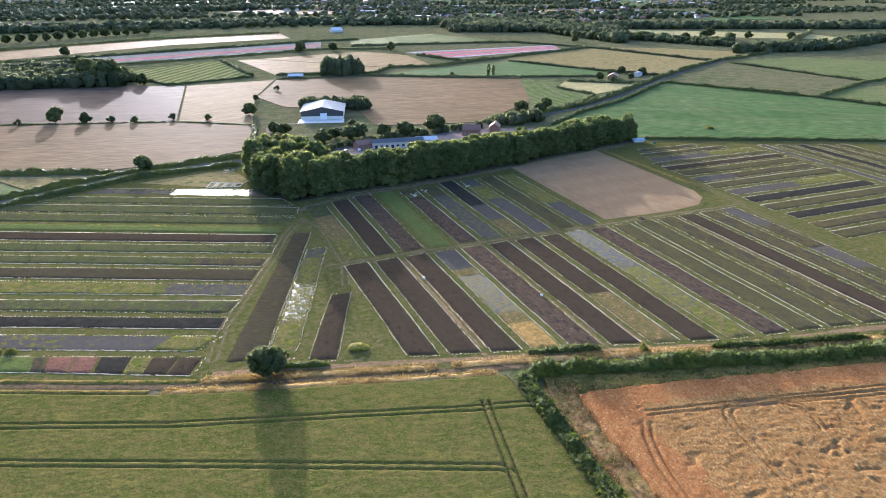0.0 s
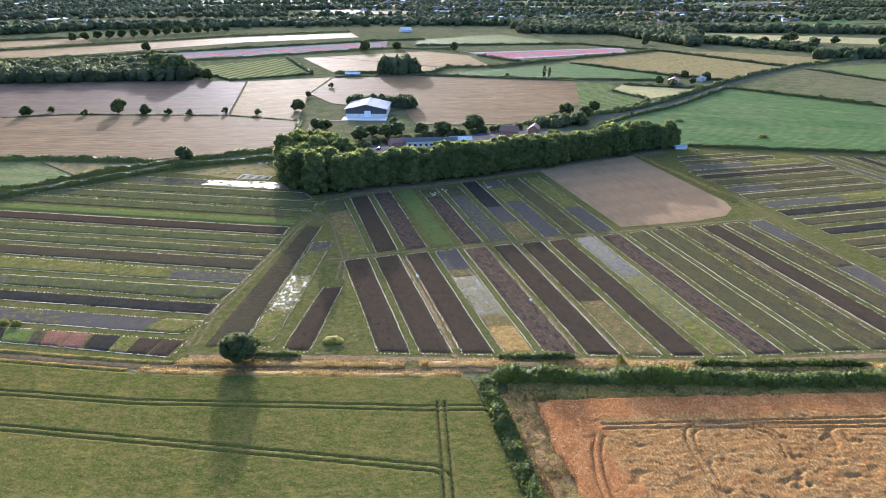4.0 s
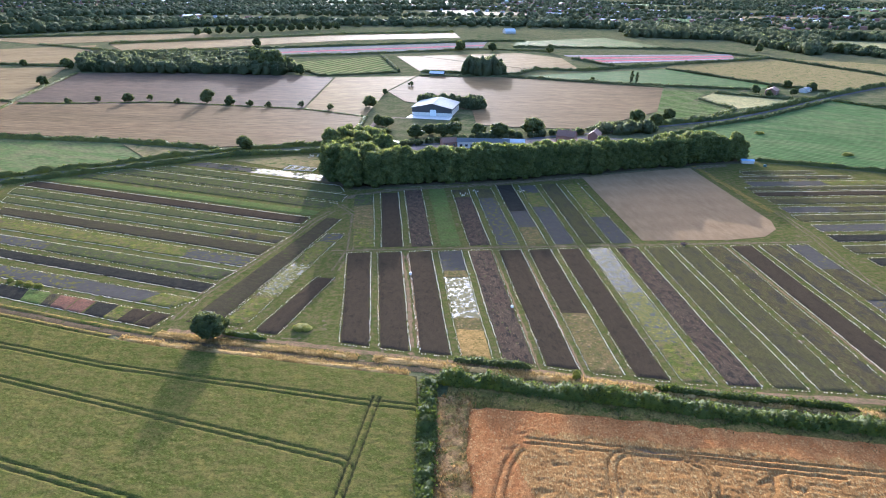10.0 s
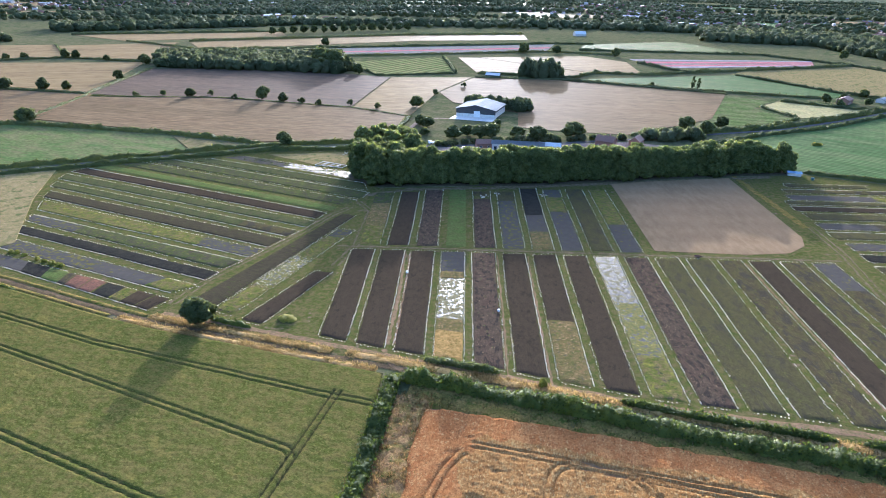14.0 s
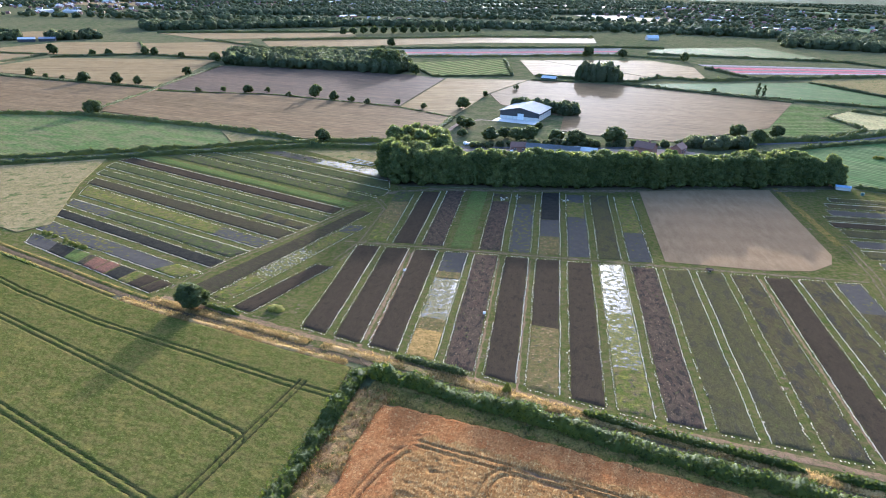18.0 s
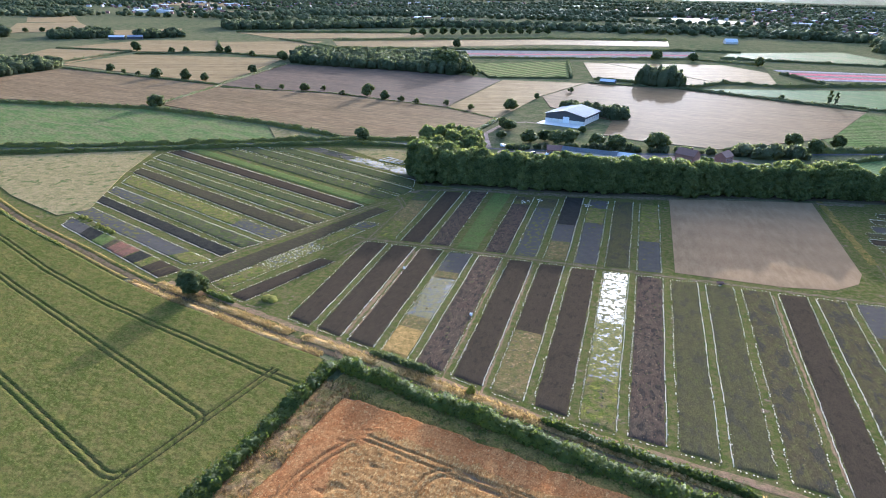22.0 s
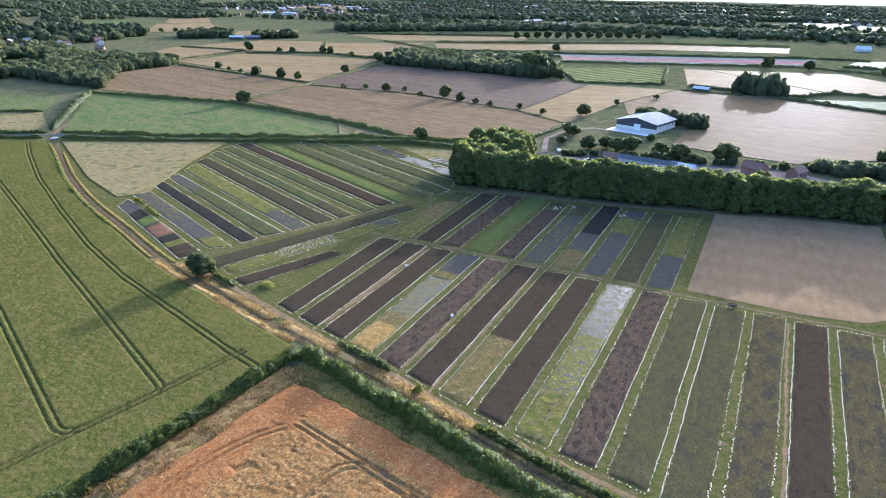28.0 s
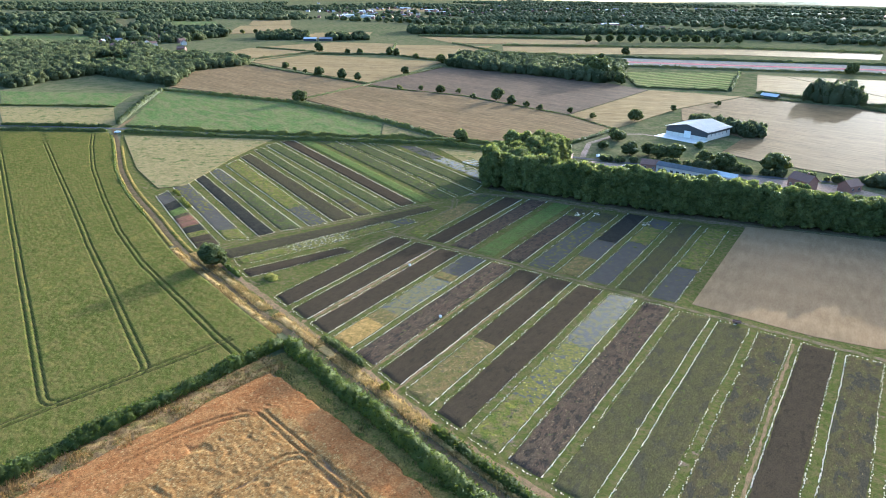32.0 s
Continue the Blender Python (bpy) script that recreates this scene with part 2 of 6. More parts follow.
M = {
    "land": earth("land_grass", (0.06, 0.072, 0.028), (0.10, 0.095, 0.042), (0.125, 0.11, 0.055), 0.006, 0.5),
    "turf": earth("nursery_turf", (0.0555, 0.0659, 0.0121), (0.0816, 0.0819, 0.0181), (0.117, 0.0914, 0.0362), 0.06, 3.0, bump=0.8, spots=(((0.165, 0.114, 0.0764), 0.2, 0.61), ((0.0521, 0.0599, 0.0121), 0.9, 0.56), ((0.139, 0.101, 0.0553), 0.8, 0.66))),
    "dry_grass": earth("dry_grass", (0.413, 0.256, 0.0885), (0.256, 0.176, 0.0506), (0.452, 0.3, 0.111), 0.16, 2.6, bump=0.7, deep=0.18, spots=(((0.128, 0.106, 0.0221), 0.4, 0.57),)),
    "rough_grass": earth("rough_grass", (0.105, 0.0936, 0.0199), (0.154, 0.116, 0.0299), (0.193, 0.13, 0.0374), 0.12, 1.7, bump=0.8, deep=0.25, spots=(((0.0715, 0.078, 0.0137), 0.4, 0.54),)),
    "russet_grass": earth("russet_dry_weeds", (0.19, 0.116, 0.0468), (0.246, 0.154, 0.0624), (0.146, 0.11, 0.0312), 0.14, 1.9, bump=0.8, deep=0.25, spots=(((0.0784, 0.0858, 0.0172), 0.45, 0.57), ((0.325, 0.198, 0.0858), 0.9, 0.60))),
    "meadow": earth("dry_meadow", (0.145, 0.125, 0.045), (0.185, 0.148, 0.06), (0.225, 0.168, 0.078), 0.05, 1.8, bump=0.7, deep=0.15, spots=(((0.09, 0.10, 0.03), 0.13, 0.56),)),
    "soil_path": earth("bare_earth_path", (0.222, 0.139, 0.0783), (0.183, 0.117, 0.0626), (0.131, 0.0994, 0.0417), 0.12, 3.5, bump=0.4),
    "lane": earth("stony_lane", (0.107, 0.072, 0.037), (0.0853, 0.0614, 0.0314), (0.124, 0.0877, 0.0456), 0.15, 2.5, bump=0.4, spots=(((0.0649, 0.059, 0.0178), 0.35, 0.56),)),
    "green_crop": earth("green_cereal", (0.0607, 0.067, 0.0125), (0.0809, 0.0795, 0.0167), (0.106, 0.0871, 0.024), 0.03, 2.6, -22, (1.3, 0.9, 1), bump=0.8, deep=0.10, low=((0.0328, 0.0313, 0.0129), 0.20, 0.42), spots=(((0.114, 0.105, 0.0263), 1.8, 0.55), ((0.12, 0.102, 0.024), 0.12, 0.60)), grain=0.65),
    "wheat": earth("ripe_wheat", (0.235, 0.109, 0.0342), (0.263, 0.132, 0.0437), (0.216, 0.0906, 0.0273), 0.035, 3.0, -13, (1.0, 1.4, 1), bump=0.9, deep=0.14, low=((0.146, 0.094, 0.0478), 0.22, 0.44), spots=(((0.323, 0.197, 0.0751), 1.7, 0.58), ((0.146, 0.0665, 0.0247), 1.6, 0.60)), grain=0.9),
    "lodged": earth("wind_flattened_wheat", (0.213, 0.111, 0.0336), (0.237, 0.135, 0.0432), (0.199, 0.0984, 0.0285), 0.035, 2.8, -13, (1.0, 1.8, 1), bump=0.9, deep=0.14, low=((0.154, 0.102, 0.056), 0.20, 0.46), spots=(((0.301, 0.197, 0.0734), 1.9, 0.54), ((0.116, 0.0617, 0.0229), 1.8, 0.60)), grain=0.9),
    "dark_bed": earth("dark_leafy_plants", (0.0426, 0.0318, 0.0194), (0.0489, 0.036, 0.022), (0.0541, 0.0403, 0.0229), 0.09, 3.0, stretch=(0.8, 1.6, 1), bump=0.9, deep=0.12, spots=(((0.0364, 0.0276, 0.0176), 0.4, 0.56), ((0.078, 0.0594, 0.0299), 2.0, 0.70)), grain=0.55),
    "red_bed": earth("red_brown_plants", (0.0696, 0.0455, 0.0297), (0.06, 0.0455, 0.0286), (0.084, 0.0585, 0.0352), 0.1, 2.4, stretch=(0.8, 1.6, 1), bump=0.8, deep=0.14, spots=(((0.0372, 0.0299, 0.022), 0.5, 0.52), ((0.192, 0.137, 0.0682), 1.5, 0.61), ((0.072, 0.078, 0.022), 0.8, 0.62))),
    "black_bed": earth("black_ground_cover", (0.0239, 0.0211, 0.0166), (0.0308, 0.0275, 0.0201), (0.0378, 0.0338, 0.0236), 0.1, 2.0, bump=0.3, rough=0.8),
    "olive_bed": earth("olive_brown_plants", (0.070, 0.062, 0.024), (0.080, 0.067, 0.026), (0.064, 0.054, 0.025), 0.07, 2.6, stretch=(0.8, 1.7, 1), bump=1.0, deep=0.14, spots=(((0.056, 0.048, 0.027), 0.2, 0.53), ((0.13, 0.10, 0.042), 1.3, 0.65), ((0.08, 0.082, 0.02), 0.45, 0.62))),
    "sage_bed": earth("sage_green_plants", (0.058, 0.064, 0.021), (0.070, 0.072, 0.024), (0.075, 0.066, 0.03), 0.07, 2.6, stretch=(0.8, 1.7, 1), bump=1.0, deep=0.14, spots=(((0.045, 0.05, 0.02), 0.25, 0.54), ((0.12, 0.10, 0.04), 1.3, 0.63), ((0.085, 0.10, 0.02), 0.45, 0.60))),
    "umber_bed": earth("umber_plants", (0.0624, 0.0481, 0.0243), (0.0716, 0.0558, 0.0261), (0.0809, 0.0684, 0.0252), 0.08, 2.6, stretch=(0.8, 1.7, 1), bump=1.0, deep=0.14, spots=(((0.0508, 0.043, 0.0279), 0.2, 0.51), ((0.162, 0.124, 0.0486), 1.3, 0.64), ((0.0809, 0.0913, 0.018), 0.5, 0.63))),
    "slate_bed": earth("dark_grey_brown_plants", (0.0431, 0.0348, 0.0209), (0.0523, 0.0421, 0.0241), (0.0616, 0.0506, 0.0249), 0.09, 3.4, -23, stretch=(1.6, 0.8, 1), bump=0.9, deep=0.13, spots=(((0.0918, 0.0738, 0.0321), 1.4, 0.63), ((0.0616, 0.0695, 0.0161), 0.5, 0.60))),
    "worn": earth("worn_turf_track", (0.18, 0.127, 0.0831), (0.138, 0.101, 0.0578), (0.0867, 0.078, 0.0253), 0.2, 3.0, bump=0.5),
    "weed_bed": earth("weedy_green_bed", (0.07, 0.084, 0.015), (0.115, 0.112, 0.021), (0.14, 0.105, 0.042), 0.2, 2.4, bump=1.0, deep=0.2, spots=(((0.18, 0.165, 0.026), 0.4, 0.57), ((0.095, 0.068, 0.045), 0.35, 0.57), ((0.045, 0.058, 0.015), 0.7, 0.58), ((0.19, 0.13, 0.065), 1.2, 0.63))),
    "dark_weed": earth("dark_green_weeds", (0.0553, 0.0625, 0.019), (0.0797, 0.0847, 0.0228), (0.0638, 0.0544, 0.0323), 0.15, 2.2, bump=1.0, deep=0.2, spots=(((0.128, 0.126, 0.0247), 0.5, 0.58), ((0.066, 0.0524, 0.0399), 0.4, 0.58))),
    "lush": earth("lush_green_turf", (0.0812, 0.102, 0.0238), (0.101, 0.116, 0.0317), (0.0897, 0.0924, 0.0277), 0.1, 1.6, bump=0.7),
    "straw_bed": earth("straw_coloured_plants", (0.357, 0.218, 0.0734), (0.258, 0.166, 0.051), (0.196, 0.129, 0.0351), 0.3, 3.4, bump=1.0, deep=0.2, spots=(((0.125, 0.0969, 0.0224), 0.9, 0.57), ((0.411, 0.267, 0.102), 1.6, 0.60))),
    "rust_bed": earth("rust_brown_plants", (0.17, 0.112, 0.046), (0.125, 0.098, 0.033), (0.09, 0.082, 0.025), 0.25, 2.4, bump=1.0, deep=0.2, spots=(((0.25, 0.165, 0.08), 0.9, 0.57), ((0.08, 0.066, 0.034), 0.6, 0.57), ((0.09, 0.10, 0.022), 0.4, 0.60))),
    "terracotta": earth("terracotta_plants", (0.14, 0.07, 0.042), (0.17, 0.085, 0.052), (0.115, 0.065, 0.04), 0.2, 2.0, bump=0.6, spots=(((0.09, 0.06, 0.035), 0.9, 0.58),)),
    "brown_field": earth("brown_ripe_field", (0.146, 0.0975, 0.0469), (0.123, 0.0858, 0.041), (0.161, 0.111, 0.0544), 0.012, 0.35, -10, (5, 0.6, 1), bump=0.5, rows=(9, 0.05), spec=0.002, rough=0.75),
    "dusk_field": earth("grey_brown_field", (0.0985, 0.0696, 0.0454), (0.0859, 0.0623, 0.0402), (0.116, 0.081, 0.0505), 0.012, 0.35, -14, (5, 0.6, 1), bump=0.5, rows=(9, 0.06), spec=0.003, rough=0.75),
    "tan_field": earth("tan_stubble_field", (0.202, 0.14, 0.0614), (0.17, 0.119, 0.0539), (0.224, 0.161, 0.0744), 0.012, 0.3, 20, (5, 0.6, 1), bump=0.5, rows=(12, 0.07), spec=0.0015, rough=0.75),
    "fallow": earth("raked_bare_soil", (0.22, 0.146, 0.0734), (0.191, 0.13, 0.0651), (0.232, 0.158, 0.0811), 0.03, 1.6, 4, (0.8, 3, 1), bump=0.12, deep=0.04, grain=0.22, rows=(5.5, 0.035)),
    "pasture": earth("green_pasture", (0.07, 0.10, 0.026), (0.10, 0.118, 0.033), (0.125, 0.115, 0.046), 0.02, 0.8, -20, (3, 1, 1), bump=0.4, spec=0.003, rough=0.75),
    "rows_crop": earth("green_row_crop", (0.054, 0.089, 0.0252), (0.0734, 0.112, 0.0321), (0.0918, 0.112, 0.039), 0.012, 0.35, -38, (4, 0.8, 1), bump=0.5, rows=(5, 0.22), spec=0.003, rough=0.75),
    "orchard": earth("young_orchard_grass", (0.085, 0.112, 0.034), (0.105, 0.125, 0.04), (0.13, 0.13, 0.055), 0.02, 0.4, 15, bump=0.4, rows=(5.5, 0.28)),
    "mown": earth("mown_pale_stripes", (0.12, 0.14, 0.048), (0.15, 0.155, 0.055), (0.18, 0.165, 0.07), 0.02, 0.4, 62, bump=0.4, rows=(11, 0.4)),
    "yellow_field": earth("pale_yellow_field", (0.26, 0.225, 0.09), (0.22, 0.2, 0.08), (0.29, 0.24, 0.10), 0.02, 0.4, bump=0.4, spec=0.003, rough=0.75),
    "bloom_white": earth("white_flower_rows", (0.28, 0.241, 0.228), (0.246, 0.213, 0.206), (0.314, 0.269, 0.255), 0.02, 0.4, bump=0.4),
    "bloom_pink": earth("pink_flower_rows", (0.347, 0.109, 0.12), (0.314, 0.137, 0.126), (0.372, 0.155, 0.146), 0.02, 0.4, bump=0.4),
    "bloom_blue": earth("mauve_flower_rows", (0.166, 0.154, 0.133), (0.19, 0.18, 0.143), (0.215, 0.189, 0.143), 0.02, 0.4, bump=0.4),
    "yard": earth("dusty_yard", (0.22, 0.165, 0.125), (0.17, 0.135, 0.095), (0.25, 0.19, 0.15), 0.06, 0.8, bump=0.4),
    "road": earth("worn_tarmac", (0.075, 0.072, 0.07), (0.095, 0.09, 0.085), (0.11, 0.10, 0.09), 0.1, 1.5, bump=0.2),
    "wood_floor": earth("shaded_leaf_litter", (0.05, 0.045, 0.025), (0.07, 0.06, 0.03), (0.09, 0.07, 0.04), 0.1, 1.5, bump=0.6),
    "leaf": leafy("broad_leaves", (0.0991, 0.117, 0.0428), (0.158, 0.17, 0.0642), (1.6, 1.6, 0.9), thin=0.52),
    "leaf_yellow": leafy("yellow_green_leaves", (0.218, 0.203, 0.0337), (0.312, 0.277, 0.0495), (1.1, 1.1, 0.7), 0.8, 0.35),
    "dry_blades": leafy("dry_grass_blades", (0.242, 0.171, 0.0704), (0.329, 0.233, 0.102), (1.1, 1.08, 0.95), 0.3, 0.45),
    "rough_blades": leafy("rough_grass_blades", (0.10, 0.092, 0.035), (0.18, 0.14, 0.066), (1.2, 1.15, 0.9), 0.3, 0.45),
    "russet_blades": leafy("russet_weed_blades", (0.176, 0.113, 0.045), (0.275, 0.173, 0.0713), (1.2, 1.1, 0.9), 0.3, 0.45),
    "leaf_dark": leafy("dark_leaves", (0.072, 0.085, 0.034), (0.11, 0.12, 0.048), (1.5, 1.5, 0.8), thin=0.5),
    "leaf_hedge": leafy("hedge_leaves", (0.0592, 0.0782, 0.0184), (0.0975, 0.113, 0.0294), (1.4, 1.4, 0.6), 0.5),
    # far foliage: distance haze is put into the colour, paler and bluer than near leaves
    "leaf_hazed": leafy("hazed_distant_leaves", (0.0968, 0.11, 0.0624), (0.145, 0.154, 0.0888), (1.4, 1.4, 1.0), 0.06, 0.5, 0.01),
    "bark": plain("bark", (0.10, 0.075, 0.05), (0.15, 0.11, 0.08), 0.9, 2.0, bump=0.6),
    "roof_white": plain("pale_corrugated_roof", (0.52, 0.51, 0.48), (0.60, 0.59, 0.56), 0.85, 0.3, 0.0, spec=0.15),
    "dark_clad": plain("dark_brown_cladding", (0.055, 0.05, 0.045), (0.075, 0.065, 0.055), 0.7, 0.6),
    "cream": plain("cream_concrete_panels", (0.60, 0.52, 0.42), (0.68, 0.60, 0.49), 0.8, 0.5),
    "concrete": plain("pale_concrete", (0.62, 0.56, 0.47), (0.70, 0.64, 0.54), 0.85, 0.25),
    "door_white": plain("white_painted_steel", (0.76, 0.72, 0.65), (0.80, 0.77, 0.70), 0.5, 0.6),
    "brick": plain("red_brick", (0.21, 0.11, 0.072), (0.27, 0.145, 0.095), 0.9, 1.5),
    "tile": plain("clay_roof_tiles", (0.17, 0.095, 0.062), (0.22, 0.12, 0.08), 0.85, 1.2),
    "slate": plain("grey_slate", (0.13, 0.135, 0.15), (0.19, 0.19, 0.20), 0.55, 1.0),
    "shed_roof": plain("blue_grey_sheet_roof", (0.17, 0.185, 0.19), (0.22, 0.235, 0.24), 0.8, 0.6, spec=0.2),
    "render_wall": plain("pale_render", (0.50, 0.45, 0.38), (0.58, 0.53, 0.45), 0.85, 0.8),
    "glass": plain("dark_window_glass", (0.03, 0.035, 0.04), (0.045, 0.05, 0.055), 0.12, 1.0, bump=0.0, spec=0.6),
    "blue_sheet": plain("pale_blue_tarpaulin", (0.42, 0.55, 0.70), (0.50, 0.62, 0.75), 0.5, 1.0),
    "car_paint": plain("white_car_paint", (0.72, 0.72, 0.72), (0.76, 0.76, 0.76), 0.3, 1.0, bump=0.0),
    "teal": plain("teal_painted_steel", (0.07, 0.12, 0.11), (0.09, 0.15, 0.14), 0.6, 1.0),
    "rubber": plain("black_rubber", (0.02, 0.02, 0.02), (0.03, 0.03, 0.03), 0.8, 3.0),
}


def cloth(name, a, b):
    """White woven plastic: bright, matt, and thin enough to glow against the sun."""
    m, n, l, p = nodes_of(name)
    v = place_vec(n, l)
    col = ramp(n, l, noise_tex(n, l, v, 1.6, 5, 0.65), [(0.35, a), (0.6, b)])
    l.new(col, p.inputs["Base Color"])
    p.inputs["Roughness"].default_value, p.inputs["Specular IOR Level"].default_value = 0.8, 0.2
    tr = n.new("ShaderNodeBsdfTranslucent")
    l.new(col, tr.inputs["Color"])
    mx = n.new("ShaderNodeMixShader")
    mx.inputs[0].default_value = 0.72
    l.new(p.outputs[0], mx.inputs[1])
    l.new(tr.outputs[0], mx.inputs[2])
    l.new(mx.outputs[0], n["Material Output"].inputs["Surface"])
    return m


M["bag"] = cloth("white_woven_bag", (0.80, 0.71, 0.56), (0.88, 0.80, 0.66))
M["fleece"] = cloth("rolled_white_fleece", (0.80, 0.71, 0.57), (0.88, 0.80, 0.66))


def sheet_mat(name, a, b, rough=0.3, spec=0.6, weed=None, cover=0.5):
    """Woven ground sheet with puddles and dust: smooth enough to mirror a low sun."""
    m, n, l, p = nodes_of(name)
    v = place_vec(n, l)
    f = noise_tex(n, l, v, 0.35, 6, 0.7)
    g = noise_tex(n, l, v, 3.0, 4, 0.6)
    col = ramp(n, l, f, [(0.35, a), (0.65, b)])
    r = ramp(n, l, g, [(0.3, (rough * 0.85,) * 3), (0.7, (rough * 1.15,) * 3)])
    if weed:
        # weeds and moss that have grown over the sheet
        k = ramp(n, l, noise_tex(n, l, v, 0.5, 6, 0.66), [(cover, (0, 0, 0)), (cover + 0.03, (1, 1, 1))])
        wc = ramp(n, l, noise_tex(n, l, v, 1.1, 5, 0.7), [(0.35, weed[0]), (0.65, weed[1])])
        col = mix(n, l, "MIX", k, col, wc)
        r = mix(n, l, "MIX", k, r, (0.9, 0.9, 0.9))
    l.new(col, p.inputs["Base Color"])
    l.new(r, p.inputs["Roughness"])
    p.inputs["Specular IOR Level"].default_value = spec
    bn = n.new("ShaderNodeBump")
    bn.inputs["Strength"].default_value, bn.inputs["Distance"].default_value = 0.25, 0.05
    l.new(g, bn.inputs["Height"])
    l.new(bn.outputs[0], p.inputs["Normal"])
    return m


WEED = ((0.06, 0.068, 0.014), (0.165, 0.130, 0.028))
RUST = ((0.15, 0.118, 0.045), (0.085, 0.08, 0.028))
M["sheet_weedy"] = sheet_mat("grey_sheet_with_weeds", (0.05, 0.046, 0.042), (0.066, 0.06, 0.055), 0.4, 0.02, WEED, 0.43)
M["wet_weedy"] = sheet_mat("shiny_sheet_with_weeds", (0.042, 0.039, 0.037), (0.055, 0.05, 0.047), 0.30, 0.05, RUST, 0.445)
M["slate_weedy"] = sheet_mat("slate_sheet_with_weeds", (0.06, 0.053, 0.045), (0.076, 0.067, 0.057), 0.9, 0.0, WEED, 0.53)
M["sheet"] = sheet_mat("grey_ground_sheet", (0.06, 0.054, 0.048), (0.078, 0.07, 0.062), 0.5, 0.06, RUST, 0.60)
M["sheet_wet"] = sheet_mat("wet_grey_ground_sheet", (0.045, 0.041, 0.038), (0.06, 0.054, 0.05), 0.28, 0.035, RUST, 0.49)
M["sheet_dark"] = sheet_mat("slate_blue_ground_sheet", (0.064, 0.055, 0.043), (0.082, 0.071, 0.056), 0.9, 0.0, WEED, 0.60)


# ---- building helpers ----
def mesh_ob(name, verts, faces, mat, parent=None, smooth=False):
    me = bpy.data.meshes.new(name)
    me.from_pydata([tuple(v) for v in verts], [], faces)
    for mt in (mat if isinstance(mat, (list, tuple)) else [mat]):
        me.materials.append(mt)
    if smooth:
        me.shade_smooth()
    ob = new(name, me)
    if parent:
        ob.parent = parent
    return ob


def part(name, bm, mat, parent, label=""):
    me = bpy.data.meshes.new(name)
    bm.to_mesh(me)
    bm.free()
    for mt in (mat if isinstance(mat, (list, tuple)) else [mat]):
        me.materials.append(mt)
    ob = new(name, me)
    ob.parent = parent
    return tagged(ob, label)


def thing(name, x, y, z, turn, label, category, group="", kind=""):
    e = new(name)
    e.empty_display_size = 0.5
    e.matrix_basis = pose(x, y, z, 0, 0, turn)
    return tagged(e, label, category, group, kind)


def box(bm, x0, y0, z0, x1, y1, z1, bevel=0.0):
    r = bmesh.ops.create_cube(bm, size=1.0)
    vs = r["verts"]
    for v in vs:
        v.co = Vector((x0 + (v.co.x + 0.5) * (x1 - x0), y0 + (v.co.y + 0.5) * (y1 - y0), z0 + (v.co.z + 0.5) * (z1 - z0)))
    if bevel:
        es = list({e for v in vs for e in v.link_edges})
        bmesh.ops.bevel(bm, geom=es, offset=bevel, segments=1, affect="EDGES")
    return vs


def grid_faces(nu, nv, keep=None):
    i = np.arange((nu - 1) * (nv - 1))
    a = (i // (nv - 1)) * nv + i % (nv - 1)
    f = np.stack([a, a + nv, a + nv + 1, a + 1], 1)
    return f if keep is None else f[keep.ravel()]


def grid_mesh(name, co, faces, mat):
    """A mesh from arrays of corners and of four-cornered faces."""
    used = np.unique(faces)
    back = np.zeros(len(co), int)
    back[used] = np.arange(len(used))
    co, faces = co[used], back[faces]
    me = bpy.data.meshes.new(name)
    me.vertices.add(len(co))
    me.vertices.foreach_set("co", co.astype(np.float32).ravel())
    me.loops.add(faces.size)
    me.loops.foreach_set("vertex_index", faces.astype(np.int32).ravel())
    me.polygons.add(len(faces))
    me.polygons.foreach_set("loop_start", np.arange(0, faces.size, faces.shape[1], dtype=np.int32))
    me.materials.append(mat)
    me.update(calc_edges=True)
    me.shade_smooth()
    return new(name, me)


def lattice(x, y, scale, seed=0):
    """Smooth random heights in 0..1 over the plan."""
    rng = np.random.RandomState(seed)
    t = rng.rand(64, 64)
    u, v = np.asarray(x) / scale, np.asarray(y) / scale
    iu, iv = np.floor(u).astype(int), np.floor(v).astype(int)
    fu, fv = u - iu, v - iv
    fu, fv = fu * fu * (3 - 2 * fu), fv * fv * (3 - 2 * fv)
    g = lambda a, b: t[a % 64, b % 64]
    return (g(iu, iv) * (1 - fu) + g(iu + 1, iv) * fu) * (1 - fv) + (g(iu, iv + 1) * (1 - fu) + g(iu + 1, iv + 1) * fu) * fv


def bent(line, x):
    """The height of a bent line of (x, y) corners at x, softened at its corners."""
    xs, ys = zip(*line)
    x = np.asarray(x, float)
    return sum(np.interp(x + d, xs, ys) for d in (-9, -4.5, 0, 4.5, 9)) / 5


